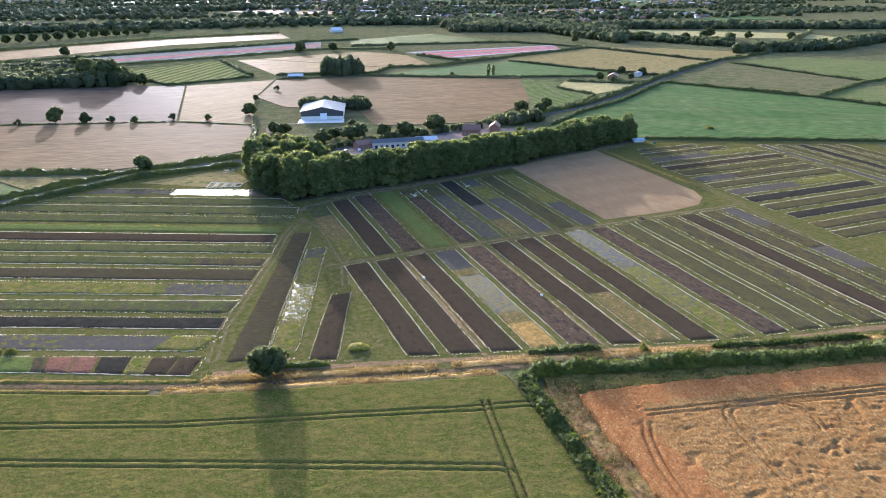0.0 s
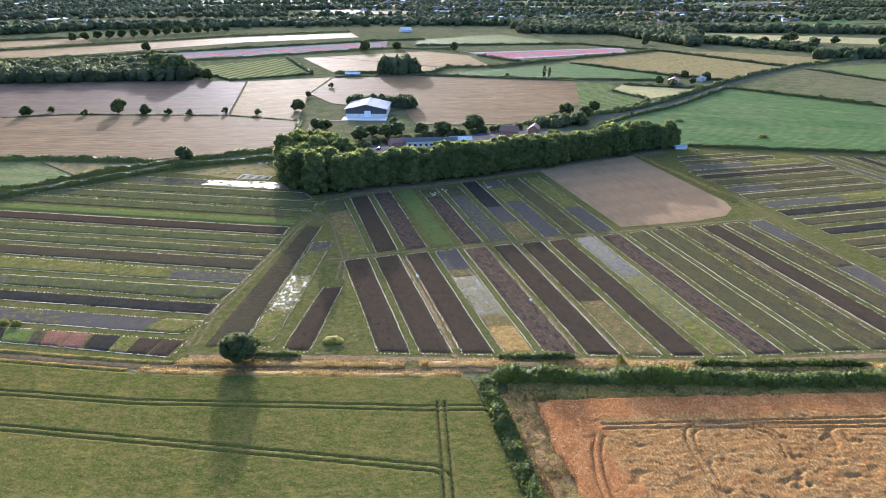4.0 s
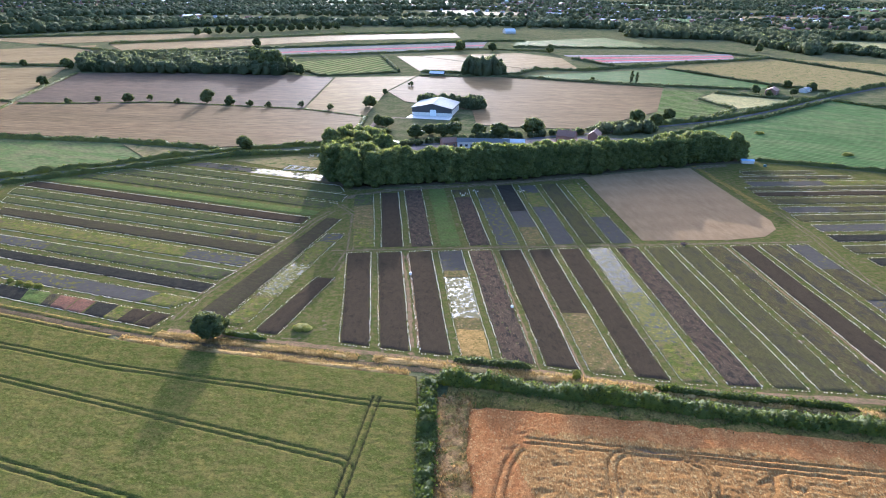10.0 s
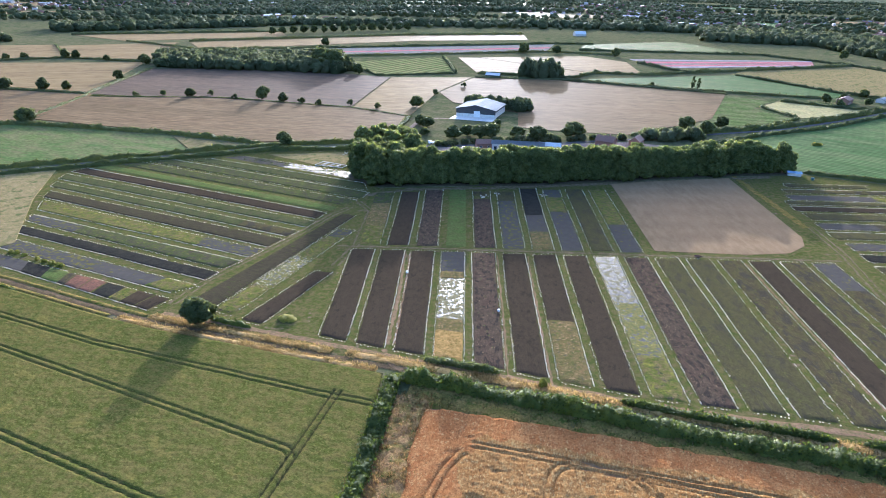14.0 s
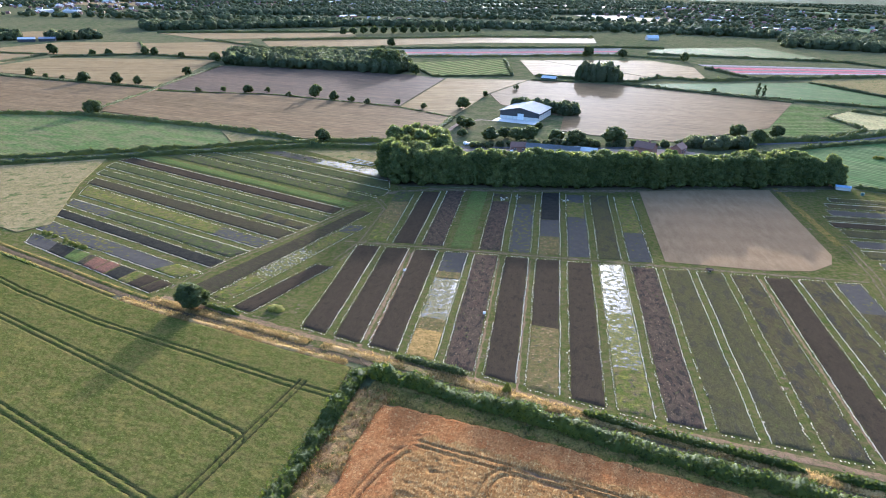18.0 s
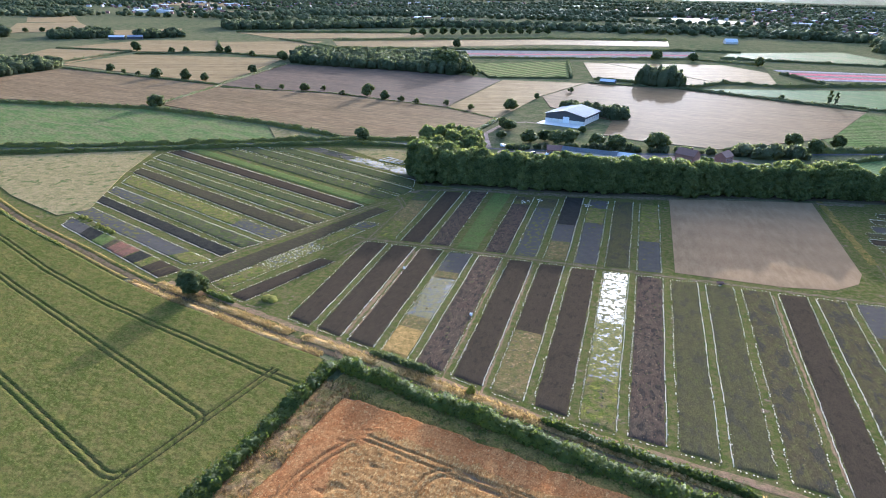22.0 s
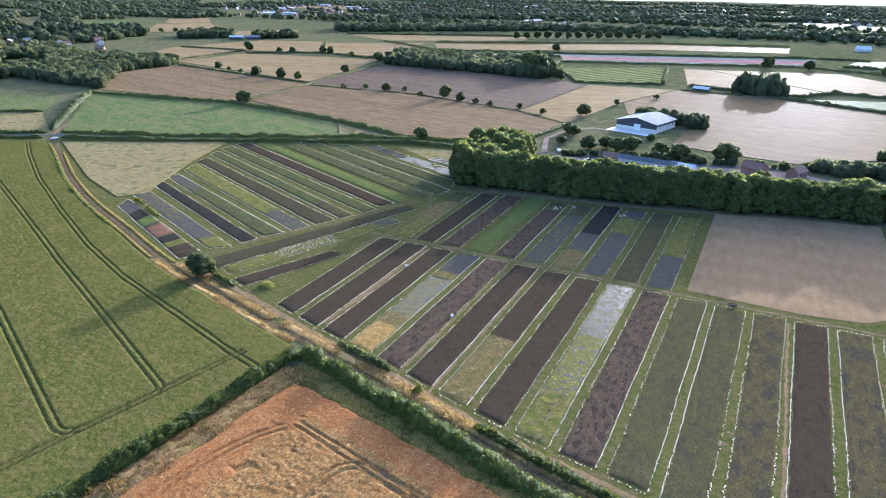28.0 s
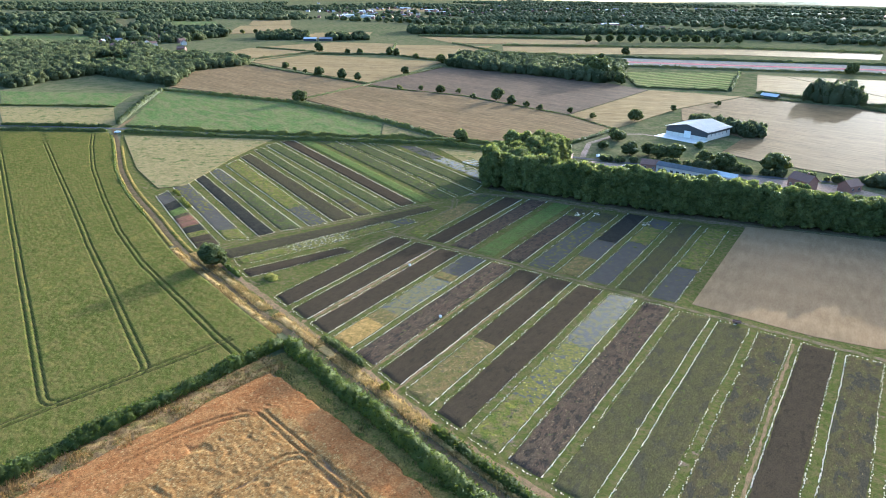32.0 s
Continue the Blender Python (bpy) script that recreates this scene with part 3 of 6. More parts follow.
def ribbon(name, pts, width, z, mat, label, category, kind="", wob=0.3, step=2.0, crown=0.0):
    """A strip of ground along a line of corners, with uneven edges."""
    line = resample(pts, step)
    vs, fs = [], []
    for i, (x, y) in enumerate(line):
        x0, y0 = line[max(0, i - 1)]
        x1, y1 = line[min(len(line) - 1, i + 1)]
        d = math.hypot(x1 - x0, y1 - y0) or 1
        nx, ny = -(y1 - y0) / d, (x1 - x0) / d
        for k in (-1, -0.5, 0, 0.5, 1):
            w = width / 2 * k + (random.uniform(-wob, wob) if abs(k) == 1 else 0)
            vs.append((x + nx * w, y + ny * w, z + crown * (1 - k * k) - (0.02 if abs(k) == 1 else 0)))
    for i in range(len(line) - 1):
        for k in range(4):
            fs.append((i * 5 + k, i * 5 + 5 + k, i * 5 + 6 + k, i * 5 + 1 + k))
    ob = mesh_ob(name, vs, [f[::-1] for f in fs], mat, smooth=True)
    return tagged(ob, label, category, kind=kind)


def resample(pts, step):
    out = []
    for (x0, y0), (x1, y1) in zip(pts, pts[1:]):
        n = max(1, round(math.hypot(x1 - x0, y1 - y0) / step))
        out += [(x0 + (x1 - x0) * i / n, y0 + (y1 - y0) * i / n) for i in range(n)]
    return out + [pts[-1]]


def inside(p, poly):
    x, y = p
    c = False
    for (x0, y0), (x1, y1) in zip(poly, poly[1:] + poly[:1]):
        if (y0 > y) != (y1 > y) and x < (x1 - x0) * (y - y0) / (y1 - y0) + x0:
            c = not c
    return c

# ---- the land ----
def disc_ground():
    vs, fs = [(0, 300, 0)], []
    radii = (60, 150, 300, 600, 1200, 2400, 4700, 9000, 18000, 36000)
    n = 48
    for r in radii:
        for k in range(n):
            a = 2 * math.pi * k / n
            vs.append((r * math.cos(a), 300 + r * math.sin(a), 0))
    for k in range(n):
        fs.append((0, 1 + k, 1 + (k + 1) % n))
        for j in range(len(radii) - 1):
            a, b = 1 + j * n, 1 + (j + 1) * n
            fs.append((a + k, b + k, b + (k + 1) % n, a + (k + 1) % n))
    return tagged(mesh_ob("ground", vs, fs, M["land"]), "flat farmland under grass reaching the horizon", "ground", kind="structure")


disc_ground()


def far_hills(r0, r1, high, seed, label):
    """A long wooded rise that closes the plain."""
    a = np.linspace(radians(15), radians(165), 260)
    t = np.linspace(0, 1, 9)
    A, T = np.repeat(a[:, None], 9, 1), np.repeat(t[None], 260, 0)
    R = r0 + (r1 - r0) * T
    crest = 0.45 + 0.4 * lattice(A * 9, A * 0 + seed, 1.0, seed) + 0.2 * lattice(A * 40, A * 0 + seed, 1.0, seed + 1) + 0.07 * lattice(A * 300, T * 5, 1.0, seed + 2)
    Z = high * crest * np.sin(T * math.pi / 2) ** 1.3 - 2
    co = np.stack([R * np.cos(A), 300 + R * np.sin(A), Z], 2).reshape(-1, 3)
    # the rise takes the far foliage green with haze in its colour
    ob = grid_mesh("backdrop", co, grid_faces(260, 9), M["leaf_hazed"])
    return tagged(ob, label, "hills", kind="structure")


far_hills(5200, 6600, 60, 41, "low wooded rise beyond the town")
far_hills(7600, 10500, 150, 51, "long distant wooded ridge")


def field(name, pts, top, mat, label, category="field", kind="structure", parent=None):
    """A crop or turf as a low slab with its real height."""
    bm = bmesh.new()
    cx, cy = sum(p[0] for p in pts) / len(pts), sum(p[1] for p in pts) / len(pts)
    lo = [bm.verts.new((x, y, -0.05)) for x, y in pts]
    hi = [bm.verts.new((x, y, top)) for x, y in pts]
    f = bm.faces.new(hi)
    for i in range(len(pts)):
        j = (i + 1) % len(pts)
        bm.faces.new((lo[i], lo[j], hi[j], hi[i]))
    bmesh.ops.recalc_face_normals(bm, faces=bm.faces)
    if f.normal.z < 0:
        bmesh.ops.reverse_faces(bm, faces=bm.faces)
    bmesh.ops.triangulate(bm, faces=[f])
    me = bpy.data.meshes.new(name)
    bm.to_mesh(me)
    bm.free()
    me.materials.append(M[mat])
    ob = new(name, me)
    if parent:
        ob.parent = parent
        return ob
    return tagged(ob, label, category, kind=kind)


# the nursery's turf, on which all plots lie
LANE = [(-330, 312), (-262, 280), (-216, 256), (-147, 216.4), (-112, 199.6), (-88.5, 189.7), (-57, 178), (-29, 166.5), (-7, 158.5), (9, 154.2), (28, 149.5), (48.6, 143.2), (67, 139), (99, 130.5), (124, 123.5), (145, 117.5), (200, 104), (345, 75)]
field("nursery_turf", [(-250, 280), (-216, 258), (-147, 218), (-88.5, 191), (-57, 179.5), (-29, 168), (9, 155.5), (48.6, 144.7), (67, 140.5), (99, 132.5), (124, 125.5), (145, 119.5), (200, 106), (345, 77), (420, 292), (283, 352), (168, 326), (78, 309), (45, 305), (28, 372), (8, 386), (-33, 377), (-97, 344), (-168, 306)], 0.04, "turf", "mown grass between the nursery plots", "grass")

# open ground among the woods and round the village
CLEARINGS = [
    [(-1003, 530), (-914, 635), (-1131, 758), (-1259, 643)], [(-630, 462), (-598, 508), (-699, 572), (-734, 533)], [(-1262, 878), (-1254, 942), (-1704, 1232), (-1697, 1138)],
    [(-1110, 916), (-1016, 954), (-1400, 1270), (-1509, 1193)], [(-994, 973), (-907, 1104), (-1130, 1290), (-1205, 1190)],
]
VILLAGE = [(-784, 566), (-714, 672), (-1013, 909), (-1157, 779)]
FIELDS = [
    ("pasture", 0.3, CLEARINGS[0], "green clearing among dark woods"),
    ("pasture", 0.3, CLEARINGS[1], "small green paddock in the woods"),
    ("meadow", 0.3, CLEARINGS[2], "distant pale clearing in the woods"),
    ("pasture", 0.3, CLEARINGS[3], "distant green field with trees"),
    ("tan_field", 0.3, CLEARINGS[4], "distant golden field with a row of trees"),
    ("tan_field", 0.35, [(-880, 1120), (-760, 1010), (-700, 1090), (-800, 1230)], "distant golden field among trees"),
    ("tan_field", 0.35, [(-1215, 1225), (-1140, 1300), (-1323, 1477), (-1390, 1390)], "golden strip of field behind dark trees"),
    ("land", 0.1, [(36, 400), (46, 430), (60, 500), (75, 540), (126, 519), (124, 462), (150, 450), (200, 430), (66, 398)], "rough green round the barn"),
    ("yard", 0.06, [(62, 335), (66, 395), (200, 425), (262, 400), (240, 362), (150, 345), (90, 332)], "dusty farmyard behind the trees"),
    ("rows_crop", 0.3, [(283, 358), (249, 415), (300, 452), (359, 482), (468, 562), (539, 437), (570, 340), (610, 222), (434, 290)], "green row crop beside the wood"),
    ("land", 0.3, [(471, 566), (661, 674), (672, 489), (539, 438)], "grey-olive field between hedges"),
    ("pasture", 0.2, [(542, 436), (617, 468), (668, 465), (740, 440), (720, 330), (575, 340)], "green pasture behind a hedge"),
    ("pasture", 0.25, [(684, 678), (796, 700), (880, 600), (706, 493), (674, 491)], "green grass field by the lane"),
    ("meadow", 0.4, [(429, 847), (601, 911), (652, 690), (502, 609), (462, 666), (405, 798)], "pale olive grass field beyond the lane"),
    ("yellow_field", 0.3, [(347, 576), (375, 606), (441, 560), (356, 524)], "pale yellow field beside the orchard"),
    ("orchard", 0.2, [(329, 646), (368, 605), (338, 568), (352, 522), (279, 469), (277, 510)], "striped grass of a young orchard"),
    ("rows_crop", 0.3, [(245, 743), (402, 792), (462, 655), (431, 626), (304, 665), (191, 723)], "green crop behind the brown field"),
    ("brown_field", 0.5, [(93, 727), (184, 720), (340, 642), (284, 513), (205, 447), (152, 455), (127, 465), (130, 522), (75, 565), (60, 620)], "brown ripe field behind the barn"),
    ("tan_field", 0.4, [(237, 785), (99, 935), (252, 979), (300, 911), (292, 776)], "tan cereal field with trees along it"),
    ("tan_field", 0.4, [(70, 930), (97, 933), (233, 785), (205, 740), (97, 763)], "tan cereal field with wheel tracks"),
    ("pasture", 0.3, [(258, 1071), (529, 1045), (466, 1267), (283, 1173)], "green field far behind the flower rows"),
    ("tan_field", 0.45, [(-8, 529), (2, 716), (90, 727), (58, 620), (43, 500)], "tan ripe field beside the barn track"),
    ("dusk_field", 0.45, [(-256, 568), (-282, 748), (-118, 768), (0, 714), (-10, 529)], "dark brown ripe field before the wood"),
    ("brown_field", 0.5, [(-234, 453), (-252, 553), (-130, 558), (10, 525), (43, 493), (30, 420), (2, 408), (-46, 399), (-117, 421)], "brown ripe field behind the roadside hedge"),
    ("brown_field", 0.5, [(-404, 428), (-497, 522), (-496, 608), (-260, 564), (-239, 458), (-244, 440)], "brown ripe field beside the farm track"),
    ("tan_field", 0.45, [(-528, 637), (-532, 765), (-320, 805), (-261, 577)], "tan ripe field with hedgerow trees"),
    ("tan_field", 0.45, [(-660, 704), (-692, 782), (-566, 796), (-533, 652)], "pale tan field near the woods"),
    ("tan_field", 0.4, [(-693, 795), (-670, 958), (-559, 1004), (-442, 842), (-561, 801)], "golden stubble field"),
    ("tan_field", 0.4, [(-543, 986), (-398, 1078), (-327, 840), (-437, 835)], "golden stubble field with wheel tracks"),
    ("pasture", 0.2, [(-258, 288), (-391, 409), (-239, 432), (-185, 426), (-111, 410), (-83, 371)], "green pasture inside clipped hedges"),
    ("meadow", 0.3, [(-108, 408), (-47, 387), (-80, 370)], "dry uncut grass in the field corner"),
    ("pasture", 0.15, [(-508, 312), (-395, 381), (-341, 329), (-424, 276)], "worn green paddock"),
    ("meadow", 0.15, [(-424, 273), (-339, 327), (-266, 285), (-340, 240)], "rough dry paddock"),
    ("mown", 0.2, [(-77, 850), (49, 932), (71, 761), (-15, 731)], "mown grass in pale stripes"),
    ("tan_field", 0.4, [(-383, 1091), (-42, 1307), (190, 1380), (190, 1250), (-9, 1189), (-315, 972)], "long golden field before the far trees"),
    ("tan_field", 0.4, [(-637, 1182), (-298, 1339), (-256, 1232), (-486, 1085)], "distant golden field"),
    ("tan_field", 0.3, [(-880, 1060), (-800, 1000), (-700, 1080), (-760, 1170)], "distant golden field by a farm"),
    ("yellow_field", 0.4, [(876, 1248), (1174, 1002), (1127, 855), (807, 1109)], "distant yellow field"),
    ("meadow", 0.4, [(608, 912), (664, 694), (700, 708), (800, 752), (700, 870)], "pale olive field behind the lane hedge"),
    ("meadow", 0.3, [(-228, 268), (-136, 321), (-117, 272), (-89, 217), (-96, 206), (-140, 222)], "dry uncut meadow beside the plots"),
]
for k, (mat, top, pts, label) in enumerate(FIELDS):
    field("field", pts, 0.55 * top + 0.004 * k, mat, label)


def stripes(p0, p1, p2, p3, kinds):
    """Flower rows side by side between the edge p0-p1 and the edge p3-p2."""
    n = len(kinds)
    mixp = lambda a, b, t: (a[0] + (b[0] - a[0]) * t, a[1] + (b[1] - a[1]) * t)
    for i, (w0, w1, k) in enumerate(kinds):
        names = {"bloom_white": "white", "bloom_pink": "pink", "bloom_blue": "mauve", "pasture": "green"}
        field("flower_strip", [mixp(p0, p3, w0), mixp(p1, p2, w0), mixp(p1, p2, w1 - 0.01), mixp(p0, p3, w1 - 0.01)], 0.3, k, "long strip of %s flowers in a field" % names[k], "flowers")


stripes((330, 850), (548, 905), (575, 970), (312, 950), [(0, 0.16, "bloom_white"), (0.16, 0.34, "bloom_pink"), (0.34, 0.5, "bloom_blue"), (0.5, 0.72, "bloom_pink"), (0.72, 0.85, "bloom_blue"), (0.85, 1, "bloom_white")])
stripes((-101, 919), (203, 1036), (230, 1170), (-139, 1024), [(0, 0.2, "bloom_white"), (0.2, 0.42, "bloom_blue"), (0.42, 0.56, "bloom_pink"), (0.56, 1, "bloom_blue")])


# ---- the two crops nearest to the camera, with their wheel tracks ----
def seg_dist(x, y, line):
    best = np.full(np.shape(x), 1e9)
    for (x0, y0), (x1, y1) in zip(line, line[1:]):
        dx, dy = x1 - x0, y1 - y0
        raw = ((x - x0) * dx + (y - y0) * dy) / (dx * dx + dy * dy)
        t = np.clip(raw, 0, 1)
        past = ((raw < 0) & ((x0, y0) == tuple(line[0]))) | ((raw > 1) & ((x1, y1) == tuple(line[-1])))
        best = np.minimum(best, np.where(past, 1e9, np.hypot(x - x0 - t * dx, y - y0 - t * dy)))
    return best


def ruts(x, y, lines, gauge=1.9, wide=0.17):
    """0 in a wheel rut, 1 outside."""
    out = np.ones(np.shape(x))
    for line in lines:
        d = np.abs(seg_dist(x, y, line) - gauge / 2)
        out = np.minimum(out, np.clip((d - wide * 0.55) / (wide * 0.9), 0, 1))
    return out


def rounded(a, corner, b, radius=8):
    """A line from a to b that turns through a rounded corner."""
    A, C, B = Vector(a), Vector(corner), Vector(b)
    p, q = C + (A - C).normalized() * radius, C + (B - C).normalized() * radius
    arc = [tuple((1 - t) ** 2 * p + 2 * t * (1 - t) * C + t * t * q) for t in (0, 0.2, 0.4, 0.6, 0.8, 1)]
    return [a, *arc, b]


def green_crop():
    xs = np.concatenate([np.arange(-335, -70, 1.3), np.arange(-70, 71.2, 0.42)])
    vs = np.concatenate([np.arange(0, 100, 0.42), np.arange(100, 190, 2.0)])
    road = [(-340, 208), (-317, 226), (-249, 269), (-200, 300), (80, 480)]
    edge = np.minimum(bent(LANE, xs) - 3.4, np.interp(xs, *zip(*road)) - 5)
    X = np.repeat(xs[:, None], len(vs), 1)
    Y = edge[:, None] - vs[None, :]
    head = [(60.5, 125), (56.3, 104), (53.5, 90), (51, 78), (46, 50), (40, 10)]
    lines = [
        [(-262, 266), (-214, 237), (-159, 207), (-100, 179), (-53, 158), (-15, 143.7), (24, 132.5), (55, 123.5), (71.5, 119.5)],
        [(-290, 242), (-176, 195), (-110, 168), (-50, 143), (8.4, 119.6)] + rounded((40, 106.8), (55.4, 100.6), (53.3, 90), 3.5),
        [(-330, 230), (-200, 177.5)] + rounded((36, 81.6), (50.4, 75.7), (53.5, 90), 6),
        [(-330, 204), (-200, 151.2)] + rounded((30, 57.8), (45, 51.6), (48, 62), 6),
    ]
    r = np.minimum(ruts(X, Y, lines, wide=0.2), ruts(X, Y, [head], wide=0.36))
    h = 0.62 + 0.07 * (lattice(X, Y, 1.1, 1) - 0.5) + 0.10 * (lattice(X, Y, 9, 2) - 0.5) + 0.13 * (np.random.RandomState(7).rand(*X.shape) - 0.5)
    tall = np.clip(vs / 1.2, 0, 1)[None, :] * np.clip((71.5 - X) / 1.5, 0, 1)
    Z = 0.03 + (h * (0.30 + 0.70 * r)) * tall
    co = np.stack([X, Y, Z], 2).reshape(-1, 3)
    ob = grid_mesh("green_cereal_field", co, grid_faces(len(xs), len(vs))[:, ::-1], M["green_crop"])
    tagged(ob, "green cereal crop with paired tractor tracks", "crop", kind="structure")


def wheat_field():
    xs = np.concatenate([np.arange(76.5, 190, 0.42), np.arange(190, 340, 2.5)])
    vs = np.concatenate([np.arange(0, 62, 0.42), np.arange(62, 120, 2.0)])
    edge = np.interp(xs, [76, 85, 113, 132, 150, 175, 345], [122.5, 120.5, 115, 111.2, 107, 101.5, 64])
    X = np.repeat(xs[:, None], len(vs), 1)
    Y = edge[:, None] - vs[None, :]
    lines = [[(95.5, 105.5), (119, 100.5), (163, 91.5), (300, 62)], rounded((163, 89.5), (114, 101.2), (108, 70), 7), [(83, 55), (84.4, 75.5), (87, 89.4), (90, 97.5), (93.5, 103)], [(122, 99.8), (130, 97.8), (133.6, 94), (133.6, 89.5), (131.3, 84)]]
    r = ruts(X, Y, lines, wide=0.2)
    # lodged patches: the wind has combed the straw flat in streaks
    wx, wy = X + 6 * lattice(X, Y, 7, 11), Y + 6 * lattice(X, Y, 7, 12)
    lodge = 0.6 * lattice(wx, wy, 9, 13) + 0.4 * lattice(wx * 1.0, wy * 2.2, 3.4, 14)
    near_edge = np.clip((vs[None, :] - 6) / 6, 0, 1) * np.clip((X - 87) / 12, 0, 1)
    flat = np.clip((lodge - 0.50) / 0.10, 0, 1) * near_edge
    wave = 1 - np.abs(2 * lattice(X * 0.55 + 0.2 * Y, Y, 0.85, 15) - 1)
    bare = np.clip((lattice(wx, wy * 1.3, 2.2, 21) - 0.86) / 0.06, 0, 1) * near_edge
    rnd = np.random.RandomState(16).rand(*X.shape) - 0.5
    h = (0.80 - 0.10 * flat + near_edge * 0.11 * (wave - 0.6) + (0.14 + 0.05 * near_edge) * rnd) * (1 - 0.5 * bare)
    for hx, hy, hr in ((129.7, 80.4, 1.0), (129.4, 76.9, 0.8)):
        h = h * np.clip(np.hypot(X - hx, Y - hy) / hr, 0.15, 1)
    slant = np.clip((X - (75.6 + (Y - 64) * 0.13) - 3.2 * lattice(X, Y, 2.3, 17) * lattice(X, Y, 7, 19)) / 1.6, 0, 1)
    tall = np.clip((vs[None, :] - 2.6 * lattice(X, Y, 2.1, 18) * lattice(X, Y, 8, 20)) / 1.2, 0, 1) * slant
    Z = 0.03 + np.maximum(h, 0.05) * (0.40 + 0.60 * r) * tall
    co = np.stack([X, Y, Z], 2).reshape(-1, 3)
    keep = (slant[:-1, :-1] > 0)
    ob = grid_mesh("ripe_wheat_field", co, grid_faces(len(xs), len(vs), keep)[:, ::-1], M["wheat"])
    ob.data.materials.append(M["lodged"])
    lain = (near_edge + 0.5 * (lattice(X, Y, 3, 22) - 0.5) > 0.55)[:-1, :-1].ravel()[keep.ravel()]
    ob.data.polygons.foreach_set("material_index", lain.astype(np.int32))
    tagged(ob, "ripe orange wheat, flattened by wind in places", "crop", kind="structure")


green_crop()
wheat_field()


def rough_strip(name, pts, width, height, mat, label, step=0.8, seed=3, base=0.0):
    """A bank of uncut grass along a line: tufted, uneven, higher in the middle."""
    line = np.array(resample(pts, step))
    d = np.gradient(line, axis=0)
    d /= np.linalg.norm(d, axis=1)[:, None]
    nrm = np.stack([-d[:, 1], d[:, 0]], 1)
    ks = np.linspace(-1, 1, max(5, int(width / 0.55)))
    X = line[:, 0:1] + nrm[:, 0:1] * ks * width / 2
    Y = line[:, 1:2] + nrm[:, 1:2] * ks * width / 2
    Z = base + 0.05 + height * np.clip(1.2 - np.abs(ks) ** 3 * 1.2, 0, 1)[None, :] * (0.25 + 0.9 * lattice(X, Y, 1.0, seed) * (0.4 + 0.9 * lattice(X, Y, 6, seed + 1)))
    X = X + 0.5 * (lattice(X, Y, 2.1, seed + 2) - 0.5)
    ob = grid_mesh(name, np.stack([X, Y, Z], 2).reshape(-1, 3), grid_faces(len(line), len(ks))[:, ::-1], M[mat])
    return tagged(ob, label, "grass bank", kind="structure")


def grass_cards(name, pts, width, count, tall, mat, label, seed, base=0.0):
    """Uncut grass: thin upright blades in tufts along a strip."""
    rng = np.random.RandomState(seed)
    line = np.array(resample(pts, 1.0))
    d = np.gradient(line, axis=0)
    d /= np.linalg.norm(d, axis=1)[:, None]
    i = rng.randint(0, len(line), count)
    off = rng.uniform(-1, 1, count) * width / 2
    p = line[i] + np.stack([-d[i, 1], d[i, 0]], 1) * off[:, None] + rng.normal(scale=0.5, size=(count, 2))
    a = rng.uniform(0, math.pi, count)
    w = rng.uniform(0.05, 0.16, count)
    h = tall * rng.uniform(0.45, 1.25, count) * (0.55 + 0.9 * lattice(p[:, 0], p[:, 1], 5, seed))
    lean = rng.normal(scale=0.22, size=(count, 2))
    z0 = np.full(count, base)
    c = np.stack([np.cos(a) * w, np.sin(a) * w], 1)
    tip = p + lean
    q = np.stack([np.column_stack([p - c, z0]), np.column_stack([p + c, z0]), np.column_stack([tip + c * 0.7, h + base]), np.column_stack([tip - c * 0.7, h * 0.85 + base])], 1)
    ob = grid_mesh(name, q.reshape(-1, 3), np.arange(count * 4).reshape(-1, 4), M[mat])
    return tagged(ob, label, "grass", kind="stuff")


def along(x0, x1, off, step=12):
    xs = np.arange(x0, x1 + 0.1, step)
    return [(float(x), float(y)) for x, y in zip(xs, bent(LANE, xs) + off)]


ribbon("lane", along(-255, 340, 0), 2.5, 0.09, M["lane"], "stony farm lane between grass banks", "lane", "structure", crown=0.05)
rough_strip("grass_bank", along(-16, 68, -2.6), 2.6, 0.55, "dry_grass", "dry uncut grass bank beside the lane", seed=21)
rough_strip("grass_bank", along(-236, -16, -2.4), 2.0, 0.45, "rough_grass", "rough green-brown grass bank beside the lane", seed=22)
rough_strip("grass_bank", along(-6, 60, 2.7), 2.6, 0.55, "dry_grass", "dry golden grass bank beside the plots", seed=31)
rough_strip("grass_bank", along(-200, -6, 2.6, 4), 2.0, 0.45, "rough_grass", "rough green-brown grass bank beside the plots", seed=32)
rough_strip("grass_bank", along(62, 340, 3.3), 3.0, 0.5, "dry_grass", "dry golden grass bank beside the plots", seed=33)
rough_strip("field_margin", [(79, 126.5), (102, 120.6), (125, 114.8), (150, 108.3), (178, 101.3), (345, 64.8)], 10.5, 0.7, "rough_grass", "rough brown grass margin under the hedge", seed=41)
rough_strip("field_margin", [(80.6, 124), (78.6, 105), (77, 85), (75, 62), (72.5, 40)], 9.5, 0.8, "russet_grass", "dry russet weeds beside the hedge", seed=51)
BED_END = [(-100, 203), (-27, 172), (14, 163.5), (47, 154), (75, 146), (100, 140), (124, 132.8), (147, 126.8), (171, 123), (195, 118.8), (235, 109), (345, 84)]
xs_ = np.arange(-4, 340, 10)
ribbon("earth_path", [(float(x), float(bent(BED_END, x) - 3.7)) for x in xs_], 2.2, 0.10, M["soil_path"], "worn bare-earth path along the plot ends", "path", "structure", wob=0.4)

grass_cards("dry_grass_tufts", along(-16, 68, -2.6), 2.6, 9000, 0.6, "dry_blades", "dry golden grass tufts on the bank", 71)
